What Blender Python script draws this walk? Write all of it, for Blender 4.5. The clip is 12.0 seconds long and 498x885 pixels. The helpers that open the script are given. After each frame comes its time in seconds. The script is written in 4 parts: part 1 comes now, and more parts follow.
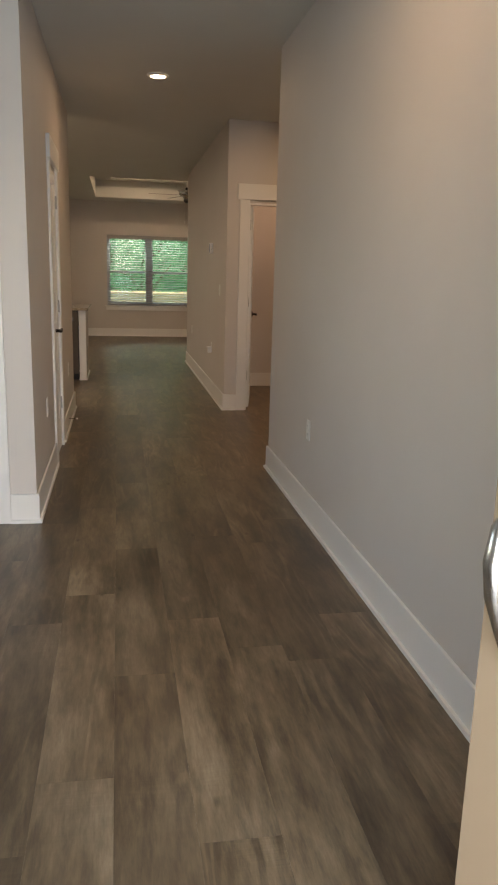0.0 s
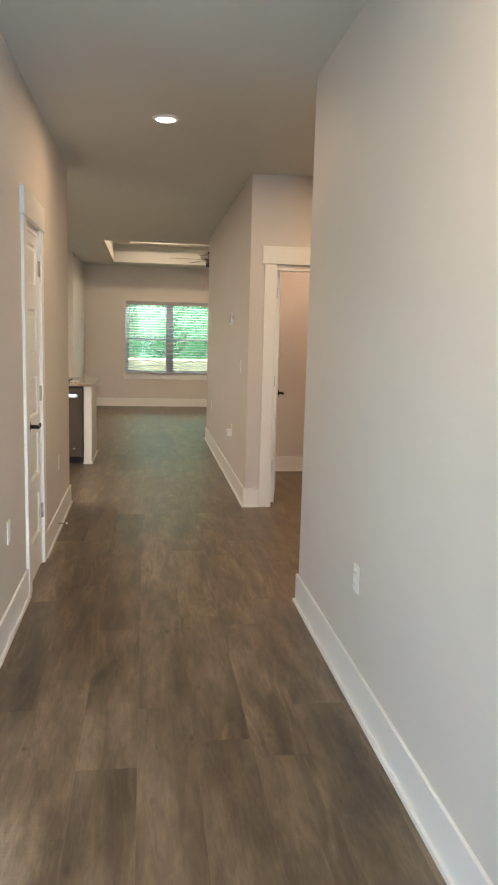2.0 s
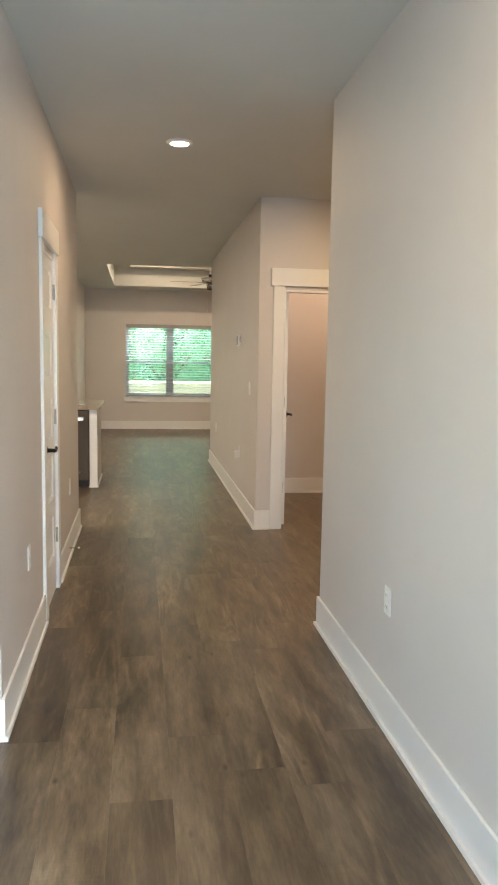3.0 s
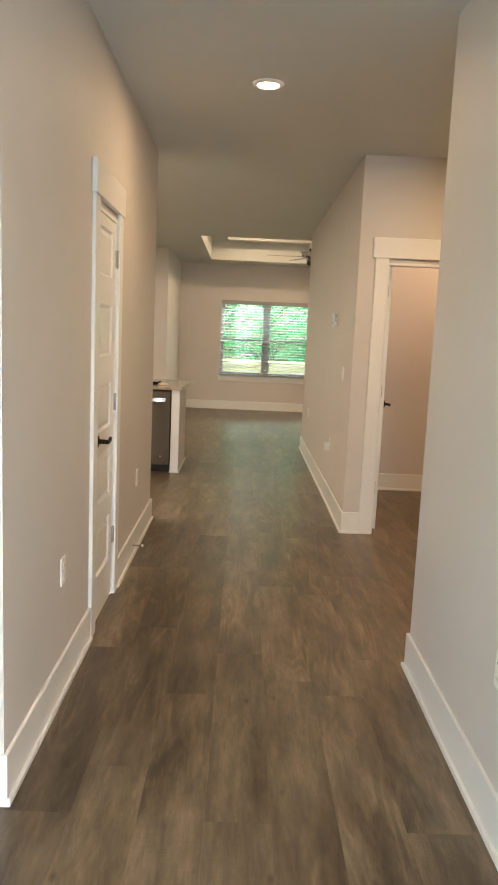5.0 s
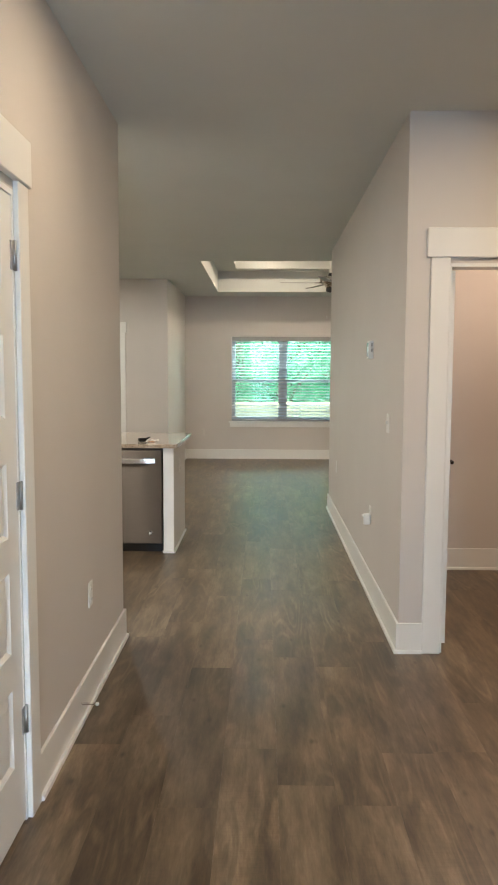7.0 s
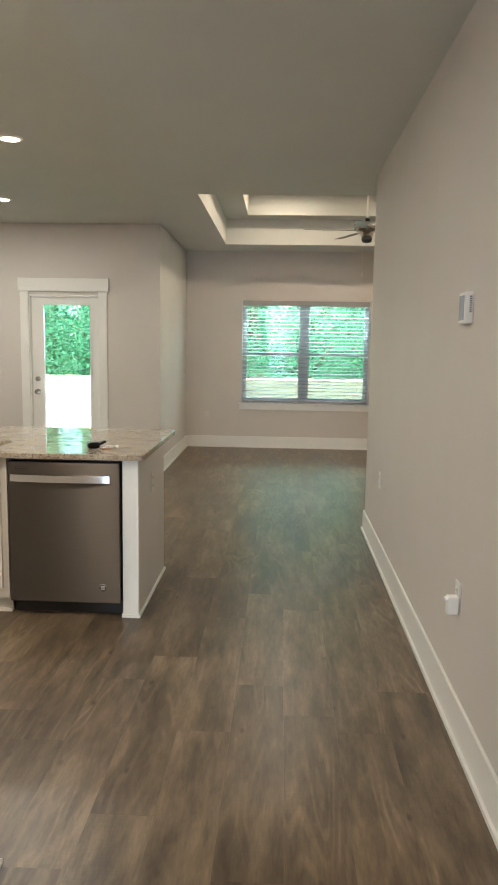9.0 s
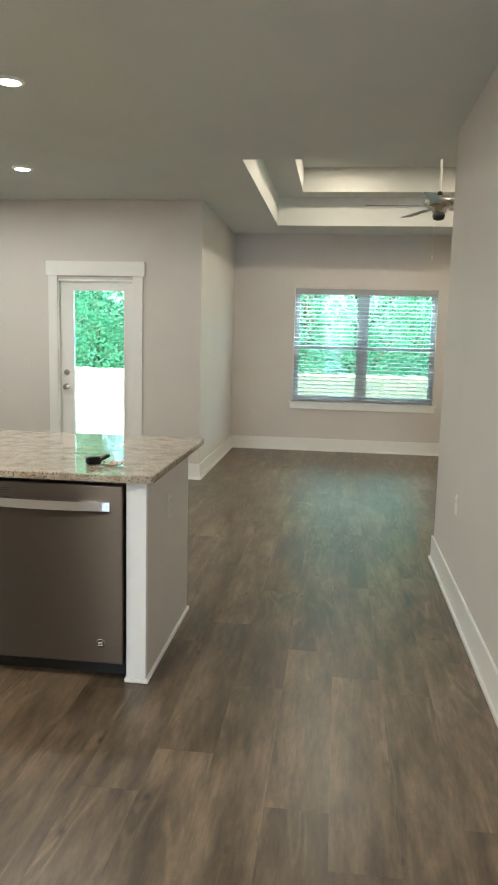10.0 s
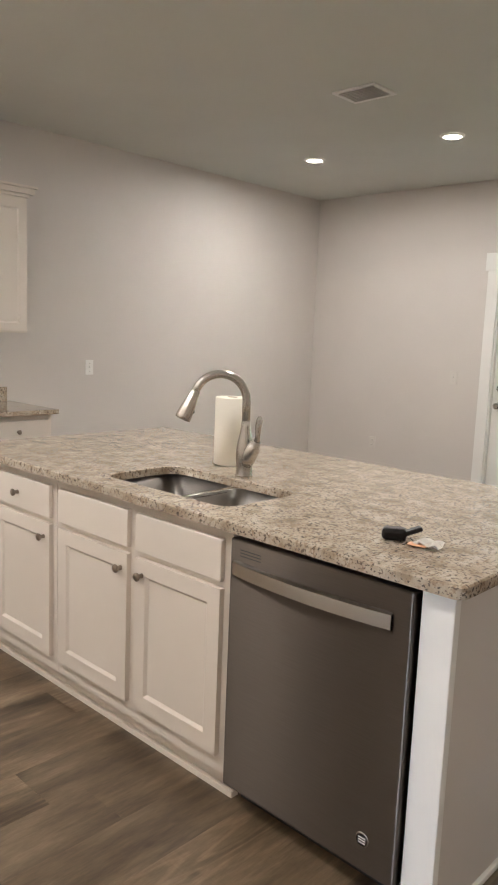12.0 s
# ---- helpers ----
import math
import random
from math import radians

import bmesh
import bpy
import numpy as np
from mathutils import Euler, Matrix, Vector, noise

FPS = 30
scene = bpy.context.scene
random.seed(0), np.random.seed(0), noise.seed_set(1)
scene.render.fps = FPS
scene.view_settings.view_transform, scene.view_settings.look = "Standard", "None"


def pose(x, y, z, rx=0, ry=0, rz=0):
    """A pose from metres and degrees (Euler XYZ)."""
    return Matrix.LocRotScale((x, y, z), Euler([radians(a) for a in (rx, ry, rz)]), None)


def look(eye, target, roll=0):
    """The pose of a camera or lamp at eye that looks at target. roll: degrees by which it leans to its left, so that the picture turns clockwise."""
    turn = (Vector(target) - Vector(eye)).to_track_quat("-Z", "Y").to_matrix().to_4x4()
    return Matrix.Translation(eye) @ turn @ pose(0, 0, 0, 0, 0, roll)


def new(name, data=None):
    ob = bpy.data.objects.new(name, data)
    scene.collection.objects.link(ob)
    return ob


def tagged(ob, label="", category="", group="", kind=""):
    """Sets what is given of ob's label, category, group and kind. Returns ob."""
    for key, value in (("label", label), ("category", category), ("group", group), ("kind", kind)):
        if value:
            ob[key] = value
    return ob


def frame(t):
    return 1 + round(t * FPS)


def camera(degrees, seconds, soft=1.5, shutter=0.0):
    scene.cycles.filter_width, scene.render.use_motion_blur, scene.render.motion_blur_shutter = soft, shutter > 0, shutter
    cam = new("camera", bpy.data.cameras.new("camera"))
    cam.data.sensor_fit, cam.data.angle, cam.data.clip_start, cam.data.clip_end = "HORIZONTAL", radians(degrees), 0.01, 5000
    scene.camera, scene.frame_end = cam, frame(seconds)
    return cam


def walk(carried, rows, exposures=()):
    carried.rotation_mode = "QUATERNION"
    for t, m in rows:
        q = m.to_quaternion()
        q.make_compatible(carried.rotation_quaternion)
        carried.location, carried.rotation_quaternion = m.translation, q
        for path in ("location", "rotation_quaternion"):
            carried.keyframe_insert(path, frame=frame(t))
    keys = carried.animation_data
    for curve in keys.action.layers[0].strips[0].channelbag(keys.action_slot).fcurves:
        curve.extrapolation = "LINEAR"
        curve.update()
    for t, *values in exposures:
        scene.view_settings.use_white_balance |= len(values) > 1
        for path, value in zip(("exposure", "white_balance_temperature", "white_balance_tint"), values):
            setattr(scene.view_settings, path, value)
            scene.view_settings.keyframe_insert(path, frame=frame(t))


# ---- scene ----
cam = camera(37.3, 12.0, soft=2.0)
EXPOSURES = [  # seconds, stops, kelvin, tint
    (0.0, 2.55, 8200, 19), (0.5, 3.1, 7950, 19), (1.0, 3.35, 7700, 17), (1.5, 3.5, 7450, 15), (2.5, 3.68, 7000, 11), (5.5, 3.78, 7700, 12),
    (6.0, 3.83, 6550, 8), (6.5, 3.82, 6100, 7), (8.5, 3.78, 6250, 8), (9.0, 3.74, 6200, 7), (9.5, 3.85, 5850, 3), (10.0, 3.87, 5800, 3), (10.5, 3.93, 5850, 7), (11.2, 3.94, 5900, 10), (12.0, 3.92, 5950, 12),
]
PATH = [
    (0, (0.195, -0.109, 1.372), (0.54, 1.811, 0.93), 1.6),
    (0.5, (0.328, 0.269, 1.408), (0.494, 2.221, 1.005), 0.6),
    (1, (0.377, 0.711, 1.471), (0.517, 2.674, 1.112), -0.0),
    (1.5, (0.405, 0.959, 1.49), (0.587, 2.925, 1.172), 1.2),
    (2, (0.401, 1.075, 1.491), (0.677, 3.035, 1.205), 1.5),
    (2.5, (0.305, 1.083, 1.484), (0.632, 3.041, 1.24), 0.8),
    (3, (0.269, 1.123, 1.483), (0.56, 3.089, 1.256), 1.0),
    (4.8, (0.439, 1.654, 1.49), (0.473, 3.631, 1.193), 2.6),
    (5, (0.44, 1.787, 1.502), (0.464, 3.765, 1.21), 2.5),
    (5.5, (0.485, 2.157, 1.48), (0.448, 4.137, 1.202), 1.6),
    (6, (0.524, 2.558, 1.485), (0.411, 4.54, 1.238), 1.2),
    (6.5, (0.489, 3.002, 1.511), (0.44, 4.993, 1.327), 0.4),
    (6.7, (0.51, 3.197, 1.496), (0.471, 5.188, 1.311), 0.2),
    (8.3, (0.544, 4.841, 1.517), (0.499, 6.827, 1.289), 0.8),
    (8.5, (0.543, 5.075, 1.502), (0.479, 7.058, 1.255), 1.1),
    (9, (0.548, 5.636, 1.512), (0.464, 7.617, 1.247), 0.9),
    (9.5, (0.577, 6.091, 1.483), (0.47, 8.07, 1.213), 1.1),
    (10, (0.555, 6.588, 1.492), (0.325, 8.554, 1.208), 1.4),
    (10.5, (0.546, 7.09, 1.472), (0.05, 9.01, 1.213), 1.0),
    (11, (0.584, 7.474, 1.473), (-0.237, 9.276, 1.189), 1.1),
    (11.5, (0.545, 7.786, 1.467), (-0.539, 9.442, 1.18), 2.0),
    (12, (0.548, 8.011, 1.453), (-0.812, 9.447, 1.163), 2.3),
]

walk(cam, [(t, look(eye, target, roll)) for t, eye, target, roll in PATH], EXPOSURES)

# ---- world, sun and lamps ----
world = bpy.data.worlds.new("world")
scene.world = world
world.use_nodes = True
wn = world.node_tree
sky = wn.nodes.new("ShaderNodeTexSky")
sky.sky_type = "NISHITA"
sky.sun_disc = False
sky.sun_elevation = radians(39)
sky.sun_rotation = radians(171)
wn.links.new(sky.outputs[0], wn.nodes["Background"].inputs[0])
wn.nodes["Background"].inputs[1].default_value = 0.15

sun = new("sun", bpy.data.lights.new("sun", "SUN"))
sun.data.energy, sun.data.angle, sun.data.color = 2.9, radians(0.5), (1.0, 0.95, 0.86)
sun.matrix_world = look((0, 0, 0), (-0.15, 0.92, -0.76))

HALL, KITCHEN, TRAY = (1.0, 0.74, 0.49), (1.0, 0.91, 0.79), (1.0, 0.80, 0.59)
CANS = [  # x, y, z, watts, colour
    (0.51, 5.945, 2.82, 0.95, HALL), (0.5, 2.3, 2.82, 1.4, HALL), (2.0, 6.25, 2.82, 1.35, HALL),
    (-1.254, 10.592, 2.82, 1.5, KITCHEN), (-2.088, 12.652, 2.82, 1.3, KITCHEN), (-3.281, 12.672, 2.82, 1.5, KITCHEN),
    # the second of this pair is an unseen light, added to brighten the kitchen
    (-1.05, 7.92, 2.82, 2.0, KITCHEN), (-2.8, 8.15, 2.82, 2.6, KITCHEN),
    (0.59, 14.75, 3.42, 1.25, TRAY), (2.32, 14.75, 3.42, 1.25, TRAY), (0.59, 13.32, 3.42, 1.25, TRAY), (2.32, 13.32, 3.42, 1.25, TRAY),
]
for cx, cy, cz, watts, tint in CANS:
    lamp = new("can_lamp", bpy.data.lights.new("can_lamp", "AREA"))
    lamp.data.shape, lamp.data.size, lamp.data.energy, lamp.data.color = "DISK", 0.10, watts, tint
    lamp.matrix_world = pose(cx, cy, cz - 0.024)
room_lamp = new("room_lamp", bpy.data.lights.new("room_lamp", "AREA"))
room_lamp.data.shape, room_lamp.data.size, room_lamp.data.energy, room_lamp.data.color = "DISK", 0.25, 1.25, (1.0, 0.70, 0.50)
room_lamp.matrix_world = pose(2.3, 8.3, 2.74)
# daylight of the open front door
day = new("doorway_daylight", bpy.data.lights.new("doorway_daylight", "AREA"))
day.data.shape, day.data.size, day.data.size_y, day.data.energy, day.data.color = "RECTANGLE", 1.0, 2.0, 10.8, (0.46, 0.69, 1.0)
day.matrix_world = look((0.60, -0.30, 1.12), (0.60, 3.4, 0.15))

# added cool lamp in an unseen foyer window, lighting the foyer from the left
side_day = new("added_side_daylight", bpy.data.lights.new("added_side_daylight", "AREA"))
side_day.data.shape, side_day.data.size, side_day.data.size_y, side_day.data.energy, side_day.data.color = "RECTANGLE", 1.5, 1.4, 2.2, (0.60, 0.79, 1.0)
side_day.matrix_world = look((-2.19, 1.75, 1.5), (3.0, 1.75, 1.5))

# sky light falling through the living room window and the glazed door
for at, to, w, h, watts in (((0.885, 16.80, 2.62), (0.885, 14.2, 0.0), 1.8, 0.8, 20.0), ((-1.95, 14.46, 2.62), (-1.95, 11.9, 0.0), 0.8, 0.8, 6.0)):
    sky_lamp = new("window_sky", bpy.data.lights.new("window_sky", "AREA"))
    sky_lamp.data.shape, sky_lamp.data.size, sky_lamp.data.size_y, sky_lamp.data.energy, sky_lamp.data.color = "RECTANGLE", w, h, watts, (0.66, 0.93, 0.90)
    sky_lamp.matrix_world = look(at, to)

# ---- materials ----
def node_mat(name):
    m = bpy.data.materials.new(name)
    m.use_nodes = True
    nt = m.node_tree
    return m, nt, nt.nodes["Principled BSDF"]


def add(nt, kind, **values):
    n = nt.nodes.new(kind)
    for key, value in values.items():
        n.inputs[key].default_value = value
    return n


def ramp(nt, fac, stops):
    r = nt.nodes.new("ShaderNodeValToRGB")
    while len(r.color_ramp.elements) < len(stops):
        r.color_ramp.elements.new(0.5)
    for e, (p, c) in zip(r.color_ramp.elements, stops):
        e.position, e.color = p, (*c, 1)
    nt.links.new(fac, r.inputs[0])
    return r.outputs[0]


def mix(nt, fac, a, b, mode="MIX"):
    n = nt.nodes.new("ShaderNodeMix")
    n.data_type, n.blend_type = "RGBA", mode
    for sock, v in ((n.inputs[0], fac), (n.inputs[6], a), (n.inputs[7], b)):
        if isinstance(v, bpy.types.NodeSocket):
            nt.links.new(v, sock)
        else:
            sock.default_value = v if isinstance(v, float) else (*v, 1)
    return n.outputs[2]


def bump(nt, height, bsdf, strength, distance):
    b = add(nt, "ShaderNodeBump", Strength=strength, Distance=distance)
    nt.links.new(height, b.inputs["Height"])
    nt.links.new(b.outputs[0], bsdf.inputs["Normal"])


def noise_at(nt, scale, detail=3.0, rough=0.55, stretch=None, coords=None):
    if coords is None:
        coords = nt.nodes.new("ShaderNodeNewGeometry").outputs["Position"]
    if stretch:
        mp = nt.nodes.new("ShaderNodeVectorMath")
        mp.operation = "MULTIPLY"
        nt.links.new(coords, mp.inputs[0])
        mp.inputs[1].default_value = stretch
        coords = mp.outputs[0]
    n = add(nt, "ShaderNodeTexNoise", Scale=scale, Detail=detail, Roughness=rough)
    nt.links.new(coords, n.inputs["Vector"])
    return n.outputs["Fac"]


def painted(name, colour, rough, spread=0.03, orange_peel=0.0, grain=90.0):
    """Painted surface: faint blotches in colour and gloss, roller texture."""
    m, nt, b = node_mat(name)
    dark = tuple(c * (1 - spread) for c in colour)
    light = tuple(min(1, c * (1 + spread)) for c in colour)
    big = noise_at(nt, 1.7, 4.0)
    nt.links.new(ramp(nt, big, [(0.3, dark), (0.7, light)]), b.inputs["Base Color"])
    b.inputs["Roughness"].default_value = rough
    if orange_peel:
        bump(nt, noise_at(nt, grain, 3.0), b, orange_peel, 0.002)
    return m


def plain(name, colour, rough=0.5, metal=0.0, scuff=0.06):
    m, nt, b = node_mat(name)
    n = noise_at(nt, 35.0, 4.0)
    nt.links.new(ramp(nt, n, [(0.25, tuple(c * (1 - scuff) for c in colour)), (0.75, tuple(min(1, c * (1 + scuff)) for c in colour))]), b.inputs["Base Color"])
    b.inputs["Roughness"].default_value, b.inputs["Metallic"].default_value = rough, metal
    return m


WALL = painted("greige_wall_paint", (0.624, 0.583, 0.545), 0.62, 0.02, 0.12, 120)
CEIL = painted("ceiling_paint", (0.61, 0.61, 0.57), 0.8, 0.02, 0.2, 60)
TRIM = painted("white_trim_paint", (0.80, 0.79, 0.76), 0.32, 0.015, 0.03, 40)
CABINET = painted("white_cabinet_paint", (0.70, 0.64, 0.57), 0.36, 0.015, 0.03, 40)
DOORPAINT = painted("front_door_paint", (0.34, 0.235, 0.15), 0.4, 0.03, 0.05, 60)
BLACK = plain("black_metal", (0.018, 0.016, 0.015), 0.38, 0.8)
DARK = plain("dark_recess", (0.02, 0.02, 0.021), 0.6)
NICKEL = plain("brushed_nickel", (0.55, 0.52, 0.48), 0.27, 1.0)
HINGE = plain("satin_hinge_metal", (0.42, 0.41, 0.40), 0.33, 1.0)
PLASTIC = plain("white_plastic", (0.80, 0.79, 0.76), 0.35, 0.0, 0.01)
IVORY = plain("ivory_plastic", (0.64, 0.605, 0.56), 0.4, 0.0, 0.01)
SLAT = plain("grey_blind_slat", (0.36, 0.345, 0.33), 0.4, 0.0, 0.01)
# white vinyl with cool backlit shade put into its colour
VINYL = plain("shaded_white_vinyl", (0.52, 0.55, 0.62), 0.35, 0.0, 0.02)
BRASS = plain("pewter_knob", (0.34, 0.29, 0.24), 0.28, 1.0)
PAPER = painted("paper_towel", (0.86, 0.82, 0.72), 0.9, 0.02, 0.5, 220)
SUBFLOOR = plain("plank_joint", (0.085, 0.062, 0.043), 0.8)


def emitter(name, colour, strength):
    m, nt, b = node_mat(name)
    b.inputs["Base Color"].default_value = (0.9, 0.9, 0.88, 1)
    b.inputs["Emission Color"].default_value = (*colour, 1)
    b.inputs["Emission Strength"].default_value = strength
    return m


LENS = emitter("lit_lamp_lens", (1.0, 0.86, 0.68), 3.5)


def glass_mat():
    m, nt, b = node_mat("clear_glass")
    b.inputs["Base Color"].default_value = (0.83, 0.985, 0.955, 1)
    b.inputs["Roughness"].default_value = 0.0
    b.inputs["Transmission Weight"].default_value = 1.0
    b.inputs["IOR"].default_value = 1.22
    return m


GLASS = glass_mat()


def plank_mat():
    """Grey-brown vinyl plank: tone by plank, long grain, cathedral figure, dark knots."""
    m, nt, b = node_mat("vinyl_plank")
    info = nt.nodes.new("ShaderNodeObjectInfo").outputs["Random"]
    geo = nt.nodes.new("ShaderNodeNewGeometry")
    s = nt.nodes.new("ShaderNodeMath")
    s.operation = "ADD"
    nt.links.new(info, s.inputs[0])
    nt.links.new(geo.outputs["Random Per Island"], s.inputs[1])
    f = nt.nodes.new("ShaderNodeMath")
    f.operation = "FRACT"
    nt.links.new(s.outputs[0], f.inputs[0])
    tone = f.outputs[0]
    off = nt.nodes.new("ShaderNodeVectorMath")
    off.operation = "SCALE"
    off.inputs[0].default_value = (31.0, 57.0, 83.0)
    nt.links.new(tone, off.inputs["Scale"])
    pos = nt.nodes.new("ShaderNodeVectorMath")
    pos.operation = "ADD"
    nt.links.new(geo.outputs["Position"], pos.inputs[0])
    nt.links.new(off.outputs[0], pos.inputs[1])
    p = pos.outputs[0]
    blotch = noise_at(nt, 4.4, 8.0, 0.67, (1.8, 0.36, 1.0), p)
    cloud = noise_at(nt, 1.3, 4.0, 0.6, (1.0, 0.8, 1.0), geo.outputs["Position"])
    grain = noise_at(nt, 9.0, 7.0, 0.72, (2.6, 0.36, 1.0), p)
    fine = noise_at(nt, 55.0, 4.0, 0.6, (3.0, 0.30, 1.0), p)
    saw = noise_at(nt, 40.0, 2.0, 0.5, (0.35, 4.0, 1.0), p)
    field = noise_at(nt, 2.4, 2.0, 0.5, (2.2, 0.30, 1.0), p)
    mul = nt.nodes.new("ShaderNodeMath")
    mul.operation = "MULTIPLY"
    mul.inputs[1].default_value = 80.0
    nt.links.new(field, mul.inputs[0])
    rings = nt.nodes.new("ShaderNodeMath")
    rings.operation = "SINE"
    nt.links.new(mul.outputs[0], rings.inputs[0])
    base = ramp(nt, blotch, [(0.32, (0.054, 0.037, 0.022)), (0.43, (0.110, 0.077, 0.046)), (0.53, (0.166, 0.120, 0.074)), (0.66, (0.250, 0.190, 0.124))])
    c = mix(nt, 0.50, base, ramp(nt, grain, [(0.36, (0.40, 0.38, 0.36)), (0.52, (1.0, 1.0, 1.0)), (0.75, (1.2, 1.19, 1.18))]), "MULTIPLY")
    figure = ramp(nt, noise_at(nt, 1.5, 2.0, 0.5, (1.6, 0.7, 1.0), p), [(0.48, (0, 0, 0)), (0.60, (0.55, 0.55, 0.55))])
    c = mix(nt, figure, c, mix(nt, 1.0, c, ramp(nt, rings.outputs[0], [(0.0, (0.56, 0.53, 0.50)), (0.6, (1.0, 1.0, 1.0)), (1.0, (1.16, 1.16, 1.15))]), "MULTIPLY"))
    c = mix(nt, 0.34, c, ramp(nt, fine, [(0.32, (0.62, 0.60, 0.58)), (0.62, (1.1, 1.1, 1.1))]), "MULTIPLY")
    gate = ramp(nt, noise_at(nt, 2.0, 2.0, 0.5, None, p), [(0.5, (0, 0, 0)), (0.62, (1, 1, 1))])
    sawc = ramp(nt, saw, [(0.4, (0.82, 0.81, 0.80)), (0.6, (1.1, 1.1, 1.1))])
    c = mix(nt, mix(nt, gate, (0.0, 0.0, 0.0), (0.35, 0.35, 0.35)), c, mix(nt, 1.0, c, sawc, "MULTIPLY"))
    c = mix(nt, 0.45, c, ramp(nt, cloud, [(0.3, (0.72, 0.71, 0.70)), (0.7, (1.15, 1.15, 1.14))]), "MULTIPLY")
    t = ramp(nt, tone, [(0.0, (0.74, 0.73, 0.72)), (0.4, (0.94, 0.93, 0.92)), (0.75, (1.05, 1.05, 1.05)), (1.0, (1.27, 1.26, 1.24))])
    c = mix(nt, 0.8, c, t, "MULTIPLY")
    # knots
    st = nt.nodes.new("ShaderNodeVectorMath")
    st.operation = "MULTIPLY"
    st.inputs[1].default_value = (7.0, 3.2, 1.0)
    nt.links.new(p, st.inputs[0])
    v = add(nt, "ShaderNodeTexVoronoi", Scale=1.15, Randomness=1.0)
    nt.links.new(st.outputs[0], v.inputs["Vector"])
    k = ramp(nt, v.outputs["Distance"], [(0.02, (0.30, 0.26, 0.22)), (0.11, (1.0, 1.0, 1.0))])
    c = mix(nt, 0.85, c, k, "MULTIPLY")
    nt.links.new(c, b.inputs["Base Color"])
    r = nt.nodes.new("ShaderNodeMapRange")
    for i, val in ((1, 0.3), (2, 0.75), (3, 0.33), (4, 0.43)):
        r.inputs[i].default_value = val
    nt.links.new(blotch, r.inputs[0])
    nt.links.new(r.outputs[0], b.inputs["Roughness"])
    b.inputs["Specular IOR Level"].default_value = 0.7
    bump(nt, fine, b, 0.16, 0.0012)
    return m


PLANK = plank_mat()


def granite_mat():
    """Cream ground with tan clouds, brown and near-black flecks, polished."""
    m, nt, b = node_mat("speckled_granite")
    cloud = noise_at(nt, 14.0, 5.0, 0.65)
    c = ramp(nt, cloud, [(0.34, (0.30, 0.235, 0.165)), (0.45, (0.40, 0.335, 0.255)), (0.56, (0.47, 0.405, 0.32)), (0.68, (0.53, 0.47, 0.385))])
    for scale, stretch, lo, hi, tone in ((62.0, (1.5, 0.8, 1.0), 0.385, 0.43, (0.30, 0.225, 0.155)), (85.0, (0.8, 1.4, 1.0), 0.365, 0.405, (0.12, 0.09, 0.07)), (120.0, (1.0, 1.0, 1.0), 0.37, 0.405, (0.055, 0.045, 0.04))):
        fleck = ramp(nt, noise_at(nt, scale, 2.5, 0.55, stretch), [(lo, (1, 1, 1)), (hi, (0, 0, 0))])
        c = mix(nt, fleck, c, mix(nt, 0.85, c, tone))
    nt.links.new(c, b.inputs["Base Color"])
    b.inputs["Roughness"].default_value = 0.04
    return m


GRANITE = granite_mat()


def steel_mat(name, colour, rough, stretch, streak=0.0):
    m, nt, b = node_mat(name)
    n = noise_at(nt, 40.0, 3.0, 0.6, stretch)
    nt.links.new(ramp(nt, n, [(0.3, tuple(c * 0.93 for c in colour)), (0.7, tuple(c * 1.05 for c in colour))]), b.inputs["Base Color"])
    b.inputs["Metallic"].default_value = 1.0
    b.inputs["Roughness"].default_value = rough
    if streak:
        b.inputs["Anisotropic"].default_value = streak
        tan = add(nt, "ShaderNodeCombineXYZ", X=0.0, Y=0.0, Z=1.0)
        nt.links.new(tan.outputs[0], b.inputs["Tangent"])
    bump(nt, n, b, 0.03, 0.0005)
    return m


STEEL = steel_mat("brushed_stainless_steel", (0.140, 0.118, 0.100), 0.40, (0.2, 12.0, 12.0), 1.0)
SINKSTEEL = steel_mat("satin_sink_steel", (0.29, 0.27, 0.25), 0.30, (0.5, 8.0, 8.0))


def leaf_mat():
    m, nt, b = node_mat("leaf")
    geo = nt.nodes.new("ShaderNodeNewGeometry")
    c = ramp(nt, geo.outputs["Random Per Island"], [(0.0, (0.09, 0.215, 0.135)), (0.5, (0.105, 0.24, 0.15)), (1.0, (0.13, 0.265, 0.17))])
    nt.links.new(c, b.inputs["Base Color"])
    b.inputs["Roughness"].default_value = 0.5
    b.inputs["Specular IOR Level"].default_value = 0.12
    tr = nt.nodes.new("ShaderNodeBsdfTranslucent")
    nt.links.new(mix(nt, 1.0, c, (1.5, 1.7, 1.5), "MULTIPLY"), tr.inputs["Color"])
    ms = nt.nodes.new("ShaderNodeMixShader")
    ms.inputs[0].default_value = 0.72
    nt.links.new(b.outputs[0], ms.inputs[1])
    nt.links.new(tr.outputs[0], ms.inputs[2])
    nt.links.new(ms.outputs[0], nt.nodes["Material Output"].inputs["Surface"])
    return m


LEAF = leaf_mat()
BARK = painted("bark", (0.12, 0.09, 0.065), 0.9, 0.4, 0.8, 20)
FENCEWOOD = painted("pale_pine_board", (0.36, 0.28, 0.17), 0.75, 0.08, 0.3, 40)


def grass_mat():
    m, nt, b = node_mat("lawn")
    n = noise_at(nt, 6.0, 6.0, 0.7)
    nt.links.new(ramp(nt, n, [(0.3, (0.05, 0.09, 0.02)), (0.7, (0.16, 0.20, 0.06))]), b.inputs["Base Color"])
    b.inputs["Roughness"].default_value = 0.9
    return m


GRASS = grass_mat()
